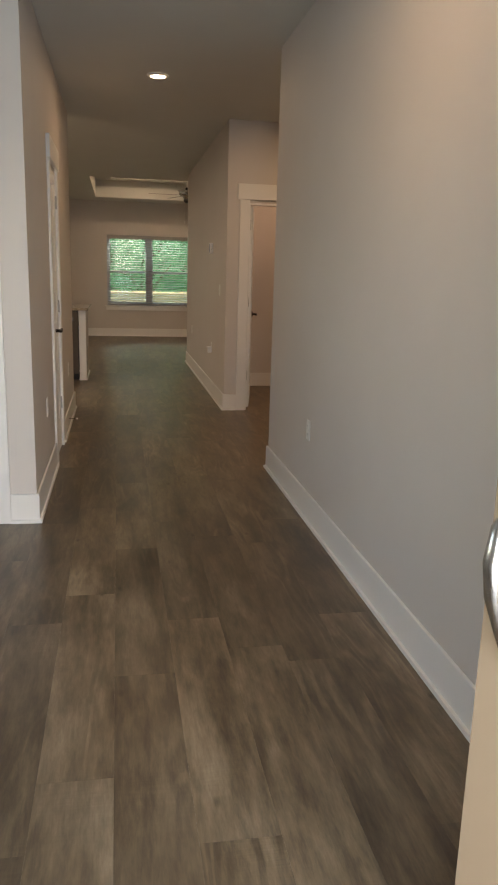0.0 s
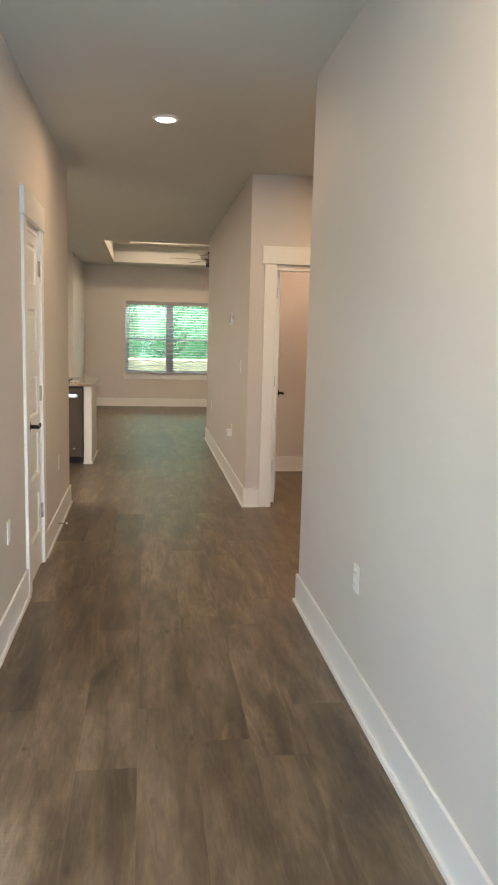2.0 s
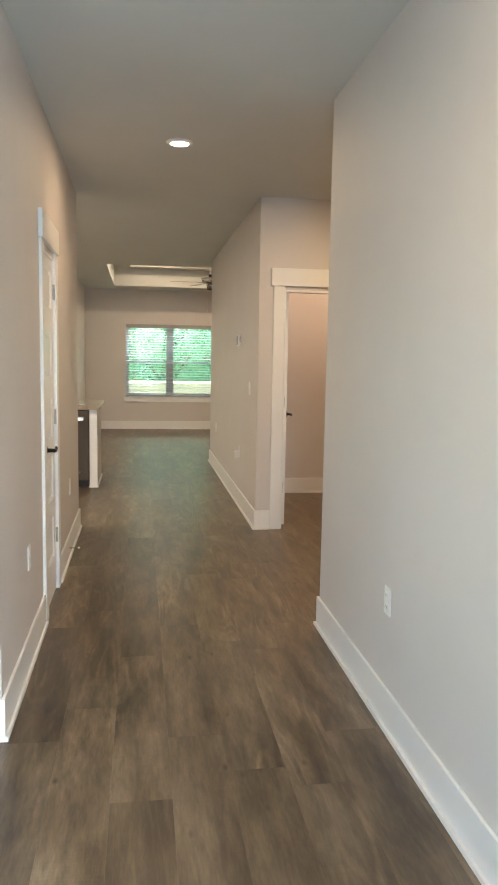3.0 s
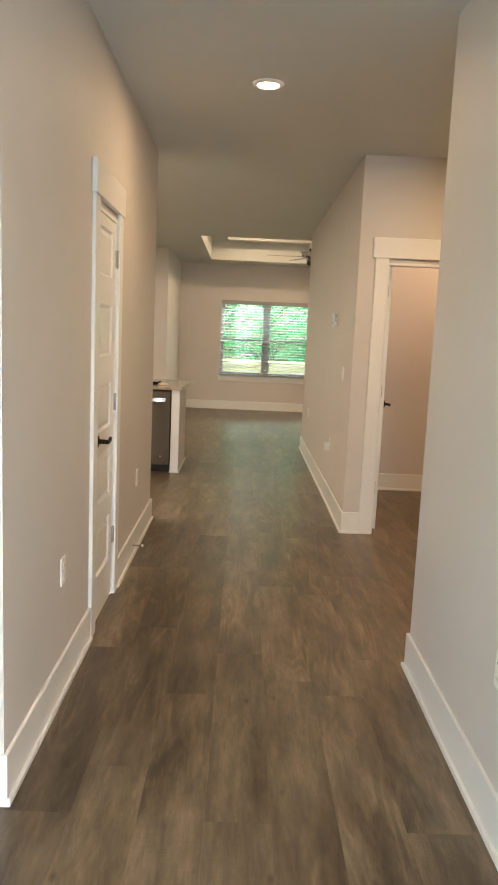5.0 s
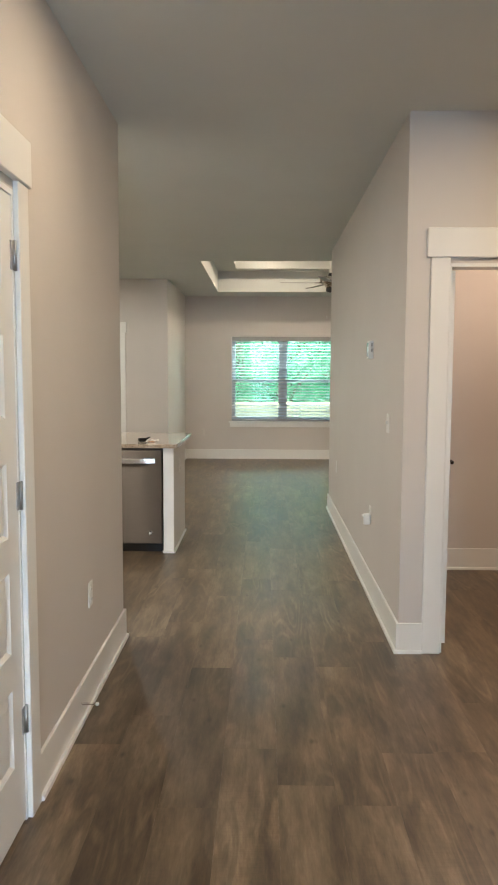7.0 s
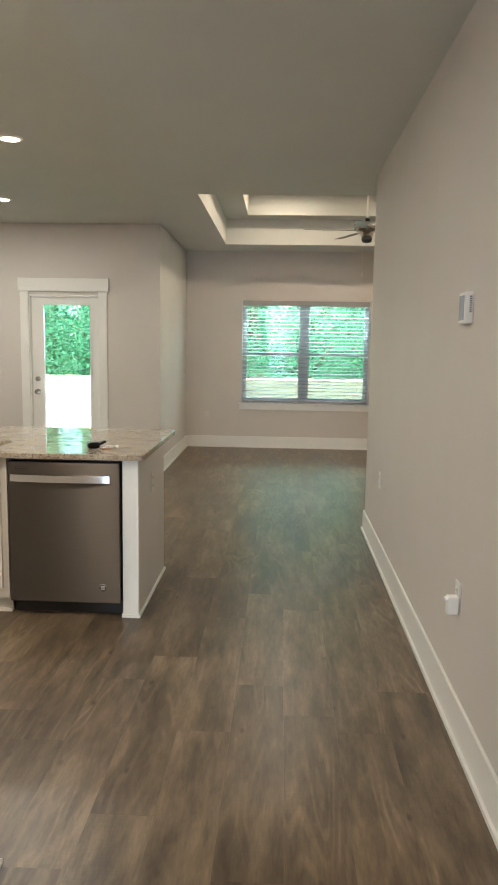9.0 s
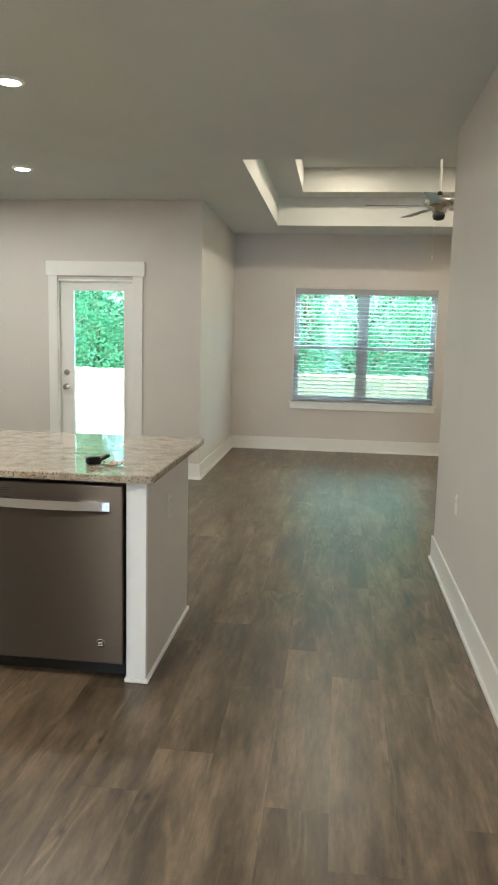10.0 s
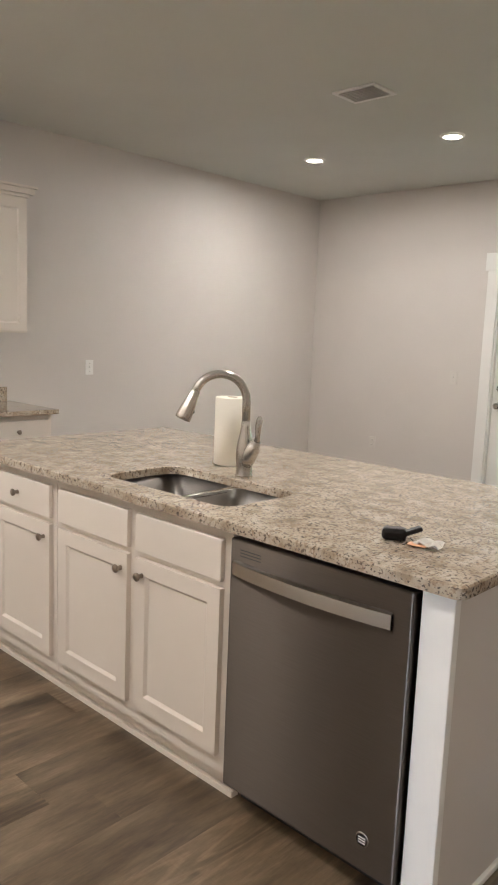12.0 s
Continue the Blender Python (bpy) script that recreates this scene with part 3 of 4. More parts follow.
# ---- entrance door, standing open ----
def entrance_door():
    hinge, free = Vector((1.125, -0.12, 0.012)), Vector((0.764, 0.868, 0.012))
    d = free - hinge
    m = Matrix.Translation(hinge) @ Matrix.Rotation(math.atan2(d.y, d.x), 4, "Z")
    w = d.length
    t = thing("door_4", hinge, "tan painted front door, standing open, nickel pull", "door", kind="structure")
    b = panel_slab(w, 2.07, 0.045)
    b.transform(m)
    part("slab", b, DOORPAINT, t)
    b = bmesh.new()
    x, y = w - 0.065, 0.0225
    tube(b, [(x, y, 1.05), (x, y + 0.03, 1.055), (x, y + 0.06, 1.03), (x, y + 0.068, 0.98), (x, y + 0.06, 0.93), (x, y + 0.04, 0.88), (x, y + 0.02, 0.84), (x, y, 0.83)], [0.013, 0.012, 0.013, 0.014, 0.013, 0.011, 0.012, 0.014], 14)
    box(b, x - 0.022, x + 0.022, y, y + 0.006, 1.03, 1.12)
    box(b, x - 0.018, x + 0.018, y, y + 0.006, 0.80, 0.86)
    b.transform(m)
    part("pull_handle", b, NICKEL, t, "curved satin nickel pull")
    b = lathe(bmesh.new(), (x, y, 1.21), (0, 1, 0), [(0.032, 0), (0.032, 0.012), (0.024, 0.02)])
    b.transform(m)
    part("deadbolt", b, NICKEL, t, "satin nickel deadbolt")


entrance_door()

# ---- glazed back door ----
def back_door():
    t = thing("door_5", ((GD0 + GD1) / 2, Y_DINE + 0.05, 0), "white back door with one tall glass pane, shut", "door", kind="structure")
    x0, x1, ya, yb = GD0 + 0.022, GD1 - 0.022, Y_DINE + 0.035, Y_DINE + 0.08
    gx0, gx1, gz0, gz1 = -2.195, -1.652, 0.24, 1.925
    part("slab", boxes((x0, gx0, ya, yb, 0.01, 2.012), (gx1, x1, ya, yb, 0.01, 2.012), (gx0, gx1, ya, yb, 0.01, gz0), (gx0, gx1, ya, yb, gz1, 2.012)), TRIM, t)
    e = 0.02
    part("glass_bead", boxes((gx0 - e, gx0 + 0.004, ya - 0.008, ya, gz0 - e, gz1 + e), (gx1 - 0.004, gx1 + e, ya - 0.008, ya, gz0 - e, gz1 + e), (gx0, gx1, ya - 0.008, ya, gz0 - e, gz0 + 0.004), (gx0, gx1, ya - 0.008, ya, gz1 - 0.004, gz1 + e)), TRIM, t)
    pane = part("pane", boxes((gx0, gx1, ya + 0.018, ya + 0.024, gz0, gz1)), GLASS, t, "clear glass pane")
    pane.visible_shadow = False
    b = lathe(bmesh.new(), (-2.271, ya, 1.074), (0, -1, 0), [(0.03, 0), (0.03, 0.01), (0.018, 0.016), (0.016, 0.026)])
    part("deadbolt", b, NICKEL, t, "satin nickel deadbolt")
    b = lathe(bmesh.new(), (-2.271, ya, 0.925), (0, -1, 0), [(0.032, 0), (0.032, 0.006), (0.014, 0.012), (0.013, 0.03), (0.027, 0.042), (0.029, 0.055), (0.018, 0.066)])
    part("knob", b, NICKEL, t, "round satin nickel knob")
    part("threshold", boxes((GD0 + 0.018, GD1 - 0.018, Y_DINE + 0.0, Y_DINE + T, 0.0, 0.012)), HINGE, t)


back_door()

# ---- living room window and blind ----
def window():
    t = thing("window_1", ((WX0 + WX1) / 2, Y_FAR + 0.09, WZ0), "twin single-hung white vinyl window onto trees and fence", "window", kind="structure")
    ya, yb = Y_FAR + 0.07, Y_FAR + 0.118
    cx = (WX0 + WX1) / 2 - 0.02
    f = 0.035
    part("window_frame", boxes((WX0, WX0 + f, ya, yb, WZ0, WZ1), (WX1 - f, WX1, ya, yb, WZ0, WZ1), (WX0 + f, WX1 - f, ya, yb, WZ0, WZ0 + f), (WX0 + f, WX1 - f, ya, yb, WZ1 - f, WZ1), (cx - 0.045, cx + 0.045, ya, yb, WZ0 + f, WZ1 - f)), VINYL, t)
    zm = 1.375
    for xa, xb in ((WX0 + f, cx - 0.045), (cx + 0.045, WX1 - f)):
        for za, zb, o in ((WZ0 + f, zm + 0.02, 0.004), (zm - 0.02, WZ1 - f, 0.024)):
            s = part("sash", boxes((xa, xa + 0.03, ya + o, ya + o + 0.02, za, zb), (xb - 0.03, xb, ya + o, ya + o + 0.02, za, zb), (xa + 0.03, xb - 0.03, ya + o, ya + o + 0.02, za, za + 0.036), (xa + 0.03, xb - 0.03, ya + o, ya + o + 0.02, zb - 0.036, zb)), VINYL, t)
            p = part("pane", boxes((xa + 0.03, xb - 0.03, ya + o + 0.008, ya + o + 0.012, za + 0.036, zb - 0.036)), GLASS, s)
            p.visible_shadow = False
    part("window_sill", boxes((WX0 - 0.05, WX1 + 0.05, Y_FAR - 0.035, Y_FAR + 0.07, WZ0 - 0.022, WZ0), bevel=0.003), TRIM, t)
    part("apron", boxes((WX0 - 0.03, WX1 + 0.03, Y_FAR - 0.018, Y_FAR, WZ0 - 0.10, WZ0 - 0.022), bevel=0.003), TRIM, t)
    b = thing("window_blind", ((WX0 + WX1) / 2, Y_FAR + 0.02, WZ1), "taupe slatted window blind, lowered with open slats", "blind")
    part("valance", boxes((WX0 + 0.006, WX1 - 0.006, Y_FAR - 0.012, Y_FAR + 0.004, WZ1 - 0.075, WZ1 - 0.004), bevel=0.003), SLAT, b)
    part("headrail", boxes((WX0 + 0.008, WX1 - 0.008, Y_FAR + 0.006, Y_FAR + 0.055, WZ1 - 0.05, WZ1 - 0.006)), SLAT, b)
    me = mesh_of("slat", boxes((WX0 + 0.01, WX1 - 0.01, -0.024, 0.024, -0.0014, 0.0014)), SLAT)
    z = WZ0 + 0.075
    while z < WZ1 - 0.08:
        s = new("slat", me)
        s.parent = b
        s.matrix_parent_inverse = b.matrix_basis.inverted()
        s.matrix_basis = Matrix.Translation((0, Y_FAR + 0.032, z)) @ Matrix.Rotation(radians(11), 4, "X")
        z += 0.0505
    part("bottom_rail", boxes((WX0 + 0.01, WX1 - 0.01, Y_FAR + 0.008, Y_FAR + 0.056, WZ0 + 0.012, WZ0 + 0.034), bevel=0.004), SLAT, b)
    for x in (WX0 + 0.16, WX0 + 0.62, WX1 - 0.62, WX1 - 0.16):
        for y in (Y_FAR + 0.007, Y_FAR + 0.057):
            part("ladder_cord", cyl(bmesh.new(), (x, y, WZ0 + 0.03), (x, y, WZ1 - 0.05), 0.0012, n=6), SLAT, b)


window()
# unseen window, added to hold the lamp that lights the foyer from the left
added_window = thing("window_2", (-2.26, 1.75, 0.75), "unseen white vinyl window added beside the entrance for side light", "window", kind="structure")
part("window_frame", boxes((-2.29, -2.25, 0.95, 1.0, 0.75, 2.25), (-2.29, -2.25, 2.5, 2.55, 0.75, 2.25), (-2.29, -2.25, 1.0, 2.5, 0.75, 0.8), (-2.29, -2.25, 1.0, 2.5, 2.2, 2.25), (-2.29, -2.25, 1.73, 1.77, 0.8, 2.2)), VINYL, added_window)
for ya, yb in ((1.0, 1.73), (1.77, 2.5)):
    part("pane", boxes((-2.272, -2.268, ya, yb, 0.8, 2.2)), GLASS, added_window).visible_shadow = False

# ---- ceiling lights and vent ----
def can_light(x, y, z):
    t = thing("recessed_light", (x, y, z), "lit round white recessed ceiling light", "ceiling light", "recessed lights")
    part("trim_ring", lathe(bmesh.new(), (x, y, z), (0, 0, -1), [(0.082, -0.001), (0.082, 0.003), (0.076, 0.009), (0.060, 0.013), (0.057, 0.008), (0.056, -0.001)]), PLASTIC, t)
    part("lens", lathe(bmesh.new(), (x, y, z), (0, 0, -1), [(0.056, 0.0), (0.056, 0.010), (0.04, 0.014), (0.0, 0.015)]), LENS, t, "glowing warm white lens")


for cx, cy, cz, watts, tint in CANS:
    can_light(cx, cy, cz if cz < 3 else UZ1)


def vent(x0, x1, y0, y1):
    t = thing("ceiling_vent", ((x0 + x1) / 2, (y0 + y1) / 2, H), "white louvred air register in the ceiling", "vent")
    e = 0.028
    part("frame", boxes((x0, x1, y0, y0 + e, H - 0.010, H), (x0, x1, y1 - e, y1, H - 0.010, H), (x0, x0 + e, y0 + e, y1 - e, H - 0.010, H), (x1 - e, x1, y0 + e, y1 - e, H - 0.010, H), bevel=0.002), PLASTIC, t)
    part("backing", boxes((x0 + e, x1 - e, y0 + e, y1 - e, H - 0.0015, H)), plain("grey_duct", (0.60, 0.59, 0.57), 0.7), t)
    n = 8
    me = mesh_of("louvre", boxes((x0 + e, x1 - e, -0.0125, 0.0125, -0.0008, 0.0008)), PLASTIC)
    for i in range(n):
        s = new("louvre", me)
        s.parent = t
        s.matrix_parent_inverse = t.matrix_basis.inverted()
        s.matrix_basis = Matrix.Translation((0, y0 + e + (i + 0.5) * (y1 - y0 - 2 * e) / n, H - 0.009)) @ Matrix.Rotation(radians(38), 4, "X")


vent(-2.20, -1.91, 11.475, 11.70)

# ---- kitchen island ----
IX0, IX1 = -2.62, -0.211
IY0, IY1 = 9.53, 10.41
CTOP = 0.915


def knob(x, y, z, parent, way=(0, -1, 0)):
    part("knob", lathe(bmesh.new(), (x, y, z), way, [(0.009, 0), (0.007, 0.008), (0.007, 0.014), (0.014, 0.019), (0.0155, 0.025), (0.012, 0.029), (0.004, 0.031)], 20), BRASS, parent, "round pewter knob")


def shaker(x0, x1, z0, z1, y, frame_w=0.055, th=0.019):
    """A framed door front facing -y with its back at y."""
    dims = [(x0, x0 + frame_w, z0, z1), (x1 - frame_w, x1, z0, z1), (x0 + frame_w, x1 - frame_w, z0, z0 + frame_w), (x0 + frame_w, x1 - frame_w, z1 - frame_w, z1)]
    dims = [(a, b, y - th, y, c, d) for a, b, c, d in dims] + [(x0 + frame_w, x1 - frame_w, y - th + 0.009, y, z0 + frame_w, z1 - frame_w)]
    bm = boxes(*dims)
    a = [(x0 + frame_w, z0 + frame_w), (x1 - frame_w, z0 + frame_w), (x1 - frame_w, z1 - frame_w), (x0 + frame_w, z1 - frame_w)]
    d = 0.011
    b = [(a[0][0] + d, a[0][1] + d), (a[1][0] - d, a[1][1] + d), (a[2][0] - d, a[2][1] - d), (a[3][0] + d, a[3][1] - d)]
    va = [bm.verts.new((p[0], y - th, p[1])) for p in a]
    vb = [bm.verts.new((p[0], y - th + 0.0088, p[1])) for p in b]
    for i in range(4):
        bm.faces.new((va[i], va[(i + 1) % 4], vb[(i + 1) % 4], vb[i]))
    bmesh.ops.remove_doubles(bm, verts=bm.verts[:], dist=0.00005)
    return bm


def island_cabinet(x0, x1, fronts, label):
    t = thing("island_cabinet", ((x0 + x1) / 2, IY0 + 0.3, 0), label, "cabinet", "island cabinets")
    top = CTOP - 0.031
    part("body", boxes((x0, x1, IY0, IY0 + 0.02, 0.09, top), (x0, x0 + 0.016, IY0 + 0.02, IY0 + 0.58, 0.09, top), (x1 - 0.016, x1, IY0 + 0.02, IY0 + 0.58, 0.09, top), (x0 + 0.016, x1 - 0.016, IY0 + 0.02, IY0 + 0.58, 0.09, 0.11), (x0 + 0.016, x1 - 0.016, IY0 + 0.565, IY0 + 0.58, 0.11, top)), CABINET, t)
    part("toe_kick", boxes((x0, x1, IY0 + 0.045, IY0 + 0.06, 0.0, 0.09)), CABINET, t)
    part("toe_mould", boxes((x0, x1, IY0 + 0.030, IY0 + 0.045, 0.0, 0.02)), CABINET, t)
    for kind, a, b, z0, z1, kx in fronts:
        if kind == "drawer":
            d = part("drawer_front", boxes((a, b, IY0 - 0.019, IY0, z0, z1), bevel=0.004, segments=2), CABINET, t)
            if kx is not None:
                knob(kx, IY0 - 0.019, (z0 + z1) / 2, d)
        else:
            d = part("door", shaker(a, b, z0, z1, IY0), CABINET, t)
            knob(kx, IY0 - 0.019, z1 - 0.055, d)
    return t


island_cabinet(-1.895, -0.935, [("drawer", -1.862, -1.428, 0.712, 0.845, None), ("drawer", -1.382, -0.968, 0.712, 0.845, None),
                               ("door", -1.862, -1.428, 0.150, 0.690, -1.463), ("door", -1.382, -0.968, 0.150, 0.690, -1.345)], "white sink base cabinet with two doors")
island_cabinet(IX0, -1.898, [("drawer", -2.36, -1.925, 0.712, 0.845, -2.165), ("door", -2.36, -1.925, 0.150, 0.690, -1.965)], "white island cabinet with drawer over door")


def dishwasher():
    x0, x1 = -0.925, -0.312
    t = thing("dishwasher", ((x0 + x1) / 2, IY0 + 0.3, 0), "stainless steel dishwasher built into the island", "dishwasher")
    part("tub", boxes((x0 + 0.006, x1 - 0.002, IY0 + 0.03, IY0 + 0.57, 0.10, 0.875)), DARK, t)
    part("toe_panel", boxes((x0 + 0.004, x1 - 0.002, IY0 + 0.06, IY0 + 0.08, 0.0, 0.10)), DARK, t)
    part("door", boxes((x0 + 0.004, x1 + 0.005, IY0 - 0.028, IY0 + 0.028, 0.085, 0.865), bevel=0.006, segments=3), STEEL, t)
    bm = bmesh.new()
    n, za, zb = 18, 0.752, 0.802
    xs = [x0 + 0.022 + (x1 - x0 - 0.072) * i / n for i in range(n + 1)]
    rows = []
    for i, x in enumerate(xs):
        bow = 0.022 * math.sin(math.pi * i / n) ** 0.8
        y = IY0 - 0.036 - bow
        rows.append([bm.verts.new((x, y + 0.012, za)), bm.verts.new((x, y, za + 0.006)), bm.verts.new((x, y, zb - 0.006)), bm.verts.new((x, y + 0.012, zb))])
    for a, b in zip(rows, rows[1:]):
        for k in range(4):
            f = bm.faces.new((a[k], a[(k + 1) % 4], b[(k + 1) % 4], b[k]))
    bm.faces.new(rows[0]), bm.faces.new(rows[-1][::-1])
    box(bm, xs[0], xs[0] + 0.02, IY0 - 0.034, IY0 - 0.026, za + 0.004, zb - 0.004)
    box(bm, xs[-1] - 0.02, xs[-1], IY0 - 0.034, IY0 - 0.026, za + 0.004, zb - 0.004)
    part("handle", bm, plain("polished_handle_steel", (0.70, 0.68, 0.66), 0.2, 1.0, 0.02), t, "bowed bright steel handle")
    vents = bmesh.new()
    for k in range(3):
        box(vents, x0 + 0.045, x0 + 0.125, IY0 - 0.0288, IY0 - 0.0278, 0.817 + 0.009 * k, 0.8195 + 0.009 * k)
    part("vent_slots", vents, DARK, t)
    badge = part("badge", lathe(bmesh.new(), (-0.405, IY0 - 0.028, 0.175), (0, -1, 0), [(0.021, 0), (0.021, 0.0015), (0.018, 0.0025)]), NICKEL, t, "round dark badge with pale bars")
    part("badge_face", lathe(bmesh.new(), (-0.405, IY0 - 0.0305, 0.175), (0, -1, 0), [(0.0165, 0), (0.0165, 0.0006)]), BLACK, badge)
    for k in range(3):
        part("badge_bar", boxes((-0.416, -0.394, IY0 - 0.0318, IY0 - 0.0311, 0.166 + 0.007 * k, 0.169 + 0.007 * k)), PLASTIC, badge)


dishwasher()

end = thing("island_end_wall", (-0.26, 9.95, 0), "greige painted island end with a white corner post", "island end")
part("end_panel", boxes((IX1 - 0.085, IX1 - 0.004, IY0 + 0.022, IY1, 0, CTOP - 0.031)), WALL, end, "greige painted panel")
part("back_panel", boxes((IX0, IX1 - 0.085, IY1 - 0.08, IY1, 0, CTOP - 0.031)), WALL, end)
part("corner_post", boxes((IX1 - 0.088, IX1 - 0.001, IY0 - 0.006, IY0 + 0.022, 0, CTOP - 0.031), bevel=0.002), TRIM, end, "white painted post")
part("shoe_mould", boxes((IX1 - 0.004, IX1 + 0.010, IY0 + 0.02, IY1 + 0.01, 0, 0.02), (IX1 - 0.094, IX1 + 0.010, IY0 - 0.016, IY0 + 0.02, 0, 0.02), bevel=0.004, segments=2), TRIM, end)

SX0, SX1, SY0, SY1 = -1.70, -1.04, 9.60, 9.95


def rounded(x0, x1, y0, y1, r, n=6):
    pts = []
    for cx, cy, a0 in ((x1 - r, y1 - r, 0), (x0 + r, y1 - r, 90), (x0 + r, y0 + r, 180), (x1 - r, y0 + r, 270)):
        for i in range(n + 1):
            a = radians(a0 + 90 * i / n)
            pts.append((cx + r * math.cos(a), cy + r * math.sin(a)))
    return pts


def countertop():
    """Slab with a rounded cut-out for the sink."""
    bm = bmesh.new()
    x0, x1, y0, y1 = IX0 - 0.03, -0.178, 9.485, 10.69
    outer = rounded(x0, x1, y0, y1, 0.03)
    inner = rounded(SX0, SX1, SY0, SY1, 0.07)
    zt, zb = CTOP, CTOP - 0.031
    c = 0.004
    def loop(pts, z, grow=0.0):
        cx, cy = sum(p[0] for p in pts) / len(pts), sum(p[1] for p in pts) / len(pts)
        return [bm.verts.new((p[0] + grow * (1 if p[0] > cx else -1), p[1] + grow * (1 if p[1] > cy else -1), z)) for p in pts]
    ot, om, ob_ = loop(outer, zt, -c), loop(outer, zt - c), loop(outer, zb)
    it, im, ib = loop(inner, zt, c), loop(inner, zt - c), loop(inner, zb)
    n = len(outer)
    for i in range(n):
        j = (i + 1) % n
        bm.faces.new((ot[i], ot[j], it[j], it[i]))
        bm.faces.new((ob_[i], ib[i], ib[j], ob_[j]))
        for a, b in ((ot, om), (om, ob_)):
            bm.faces.new((a[i], b[i], b[j], a[j]))
        for a, b in ((it, im), (im, ib)):
            bm.faces.new((a[i], a[j], b[j], b[i]))
    return bm


tagged(part("island_countertop", countertop(), GRANITE), "speckled cream and brown granite island countertop", "countertop")


def basin(bm, x0, x1, y0, y1, top, depth, r):
    zs = [(top, 0.0), (top - depth + 0.03, 0.004), (top - depth + 0.008, 0.014), (top - depth, 0.035)]
    loops = []
    for z, inset in zs:
        loops.append([bm.verts.new((p[0], p[1], z)) for p in rounded(x0 + inset, x1 - inset, y0 + inset, y1 - inset, r)])
    for a, b in zip(loops, loops[1:]):
        for i in range(len(a)):
            j = (i + 1) % len(a)
            f = bm.faces.new((a[i], a[j], b[j], b[i]))
            f.smooth = True
    bm.faces.new(loops[-1])
    o = [bm.verts.new((p[0], p[1], top)) for p in rounded(x0 - 0.012, x1 + 0.012, y0 - 0.012, y1 + 0.012, r)]
    for i in range(len(o)):
        j = (i + 1) % len(o)
        bm.faces.new((o[i], o[j], loops[0][j], loops[0][i]))


def sink():
    t = thing("sink", (-1.37, 9.775, CTOP - 0.03), "stainless steel double bowl sink under granite", "sink")
    top = CTOP - 0.032
    xm = -1.352
    for a, b in ((SX0 - 0.004, xm - 0.013), (xm + 0.013, SX1 + 0.004)):
        bm = bmesh.new()
        basin(bm, a, b, SY0 - 0.006, SY1 + 0.006, top, 0.20, 0.06)
        bowl = part("bowl", bm, SINKSTEEL, t)
        part("drain", lathe(bmesh.new(), ((a + b) / 2, 9.80, top - 0.2), (0, 0, 1), [(0.045, 0.0), (0.045, 0.003), (0.036, 0.004), (0.03, 0.001)]), NICKEL, bowl)

    part("divider", cyl(bmesh.new(), (xm, SY0 - 0.004, top - 0.010), (xm, SY1 + 0.004, top - 0.010), 0.0135, n=16), NICKEL, t, "bright rounded divider")


sink()


def faucet():
    x, y, z = -1.375, 10.02, CTOP
    t = thing("faucet", (x, y, z), "brushed nickel pull-down gooseneck faucet beside the sink", "faucet")
    part("base", lathe(bmesh.new(), (x, y, z), (0, 0, 1), [(0.034, 0), (0.034, 0.005), (0.031, 0.012), (0.032, 0.05), (0.034, 0.085), (0.031, 0.12), (0.024, 0.155), (0.0185, 0.185), (0.0165, 0.215)]), NICKEL, t)
    d = Vector((-0.62, -0.78, 0)).normalized()
    r, top = 0.10, z + 0.287
    pts = [Vector((x, y, z + 0.18)), Vector((x, y, top))]
    for i in range(1, 15):
        a = math.pi * i / 14 * 0.90
        pts.append(Vector((x, y, top)) + d * (r - r * math.cos(a)) + Vector((0, 0, r * math.sin(a))))
    part("neck", tube(bmesh.new(), pts, 0.0162, 20), NICKEL, t)
    p, q = pts[-1], pts[-1] + (pts[-1] - pts[-2]).normalized() * 0.115
    way = (q - p).normalized()
    bm = lathe(bmesh.new(), p, way, [(0.0165, -0.006), (0.0185, 0.0), (0.0185, 0.004), (0.0195, 0.007), (0.0265, 0.06), (0.0305, 0.10), (0.0295, 0.112), (0.022, 0.114)])
    head = part("spray_head", bm, NICKEL, t)
    part("button", boxes((-0.006, 0.006, -0.004, 0.004, -0.014, 0.014), bevel=0.002), BLACK, head, "black spray button").matrix_basis = Matrix.Translation(p + way * 0.075 - d.cross(way).cross(way).normalized() * 0.0) @ Matrix.Translation(d * -0.024)
    hb = bmesh.new()
    tube(hb, [(x + 0.006, y - 0.002, z + 0.045), (x + 0.026, y - 0.003, z + 0.080), (x + 0.046, y - 0.004, z + 0.112), (x + 0.064, y - 0.005, z + 0.145)], [0.026, 0.029, 0.027, 0.016], 16)
    part("handle_hub", hb, NICKEL, t)
    tube_pts = [(x + 0.064, y - 0.005, z + 0.13), (x + 0.070, y - 0.006, z + 0.165), (x + 0.071, y - 0.006, z + 0.195), (x + 0.076, y - 0.006, z + 0.222), (x + 0.078, y - 0.006, z + 0.238)]
    part("handle", tube(bmesh.new(), tube_pts, [0.012, 0.0095, 0.012, 0.013, 0.006], 14), NICKEL, t)


faucet()


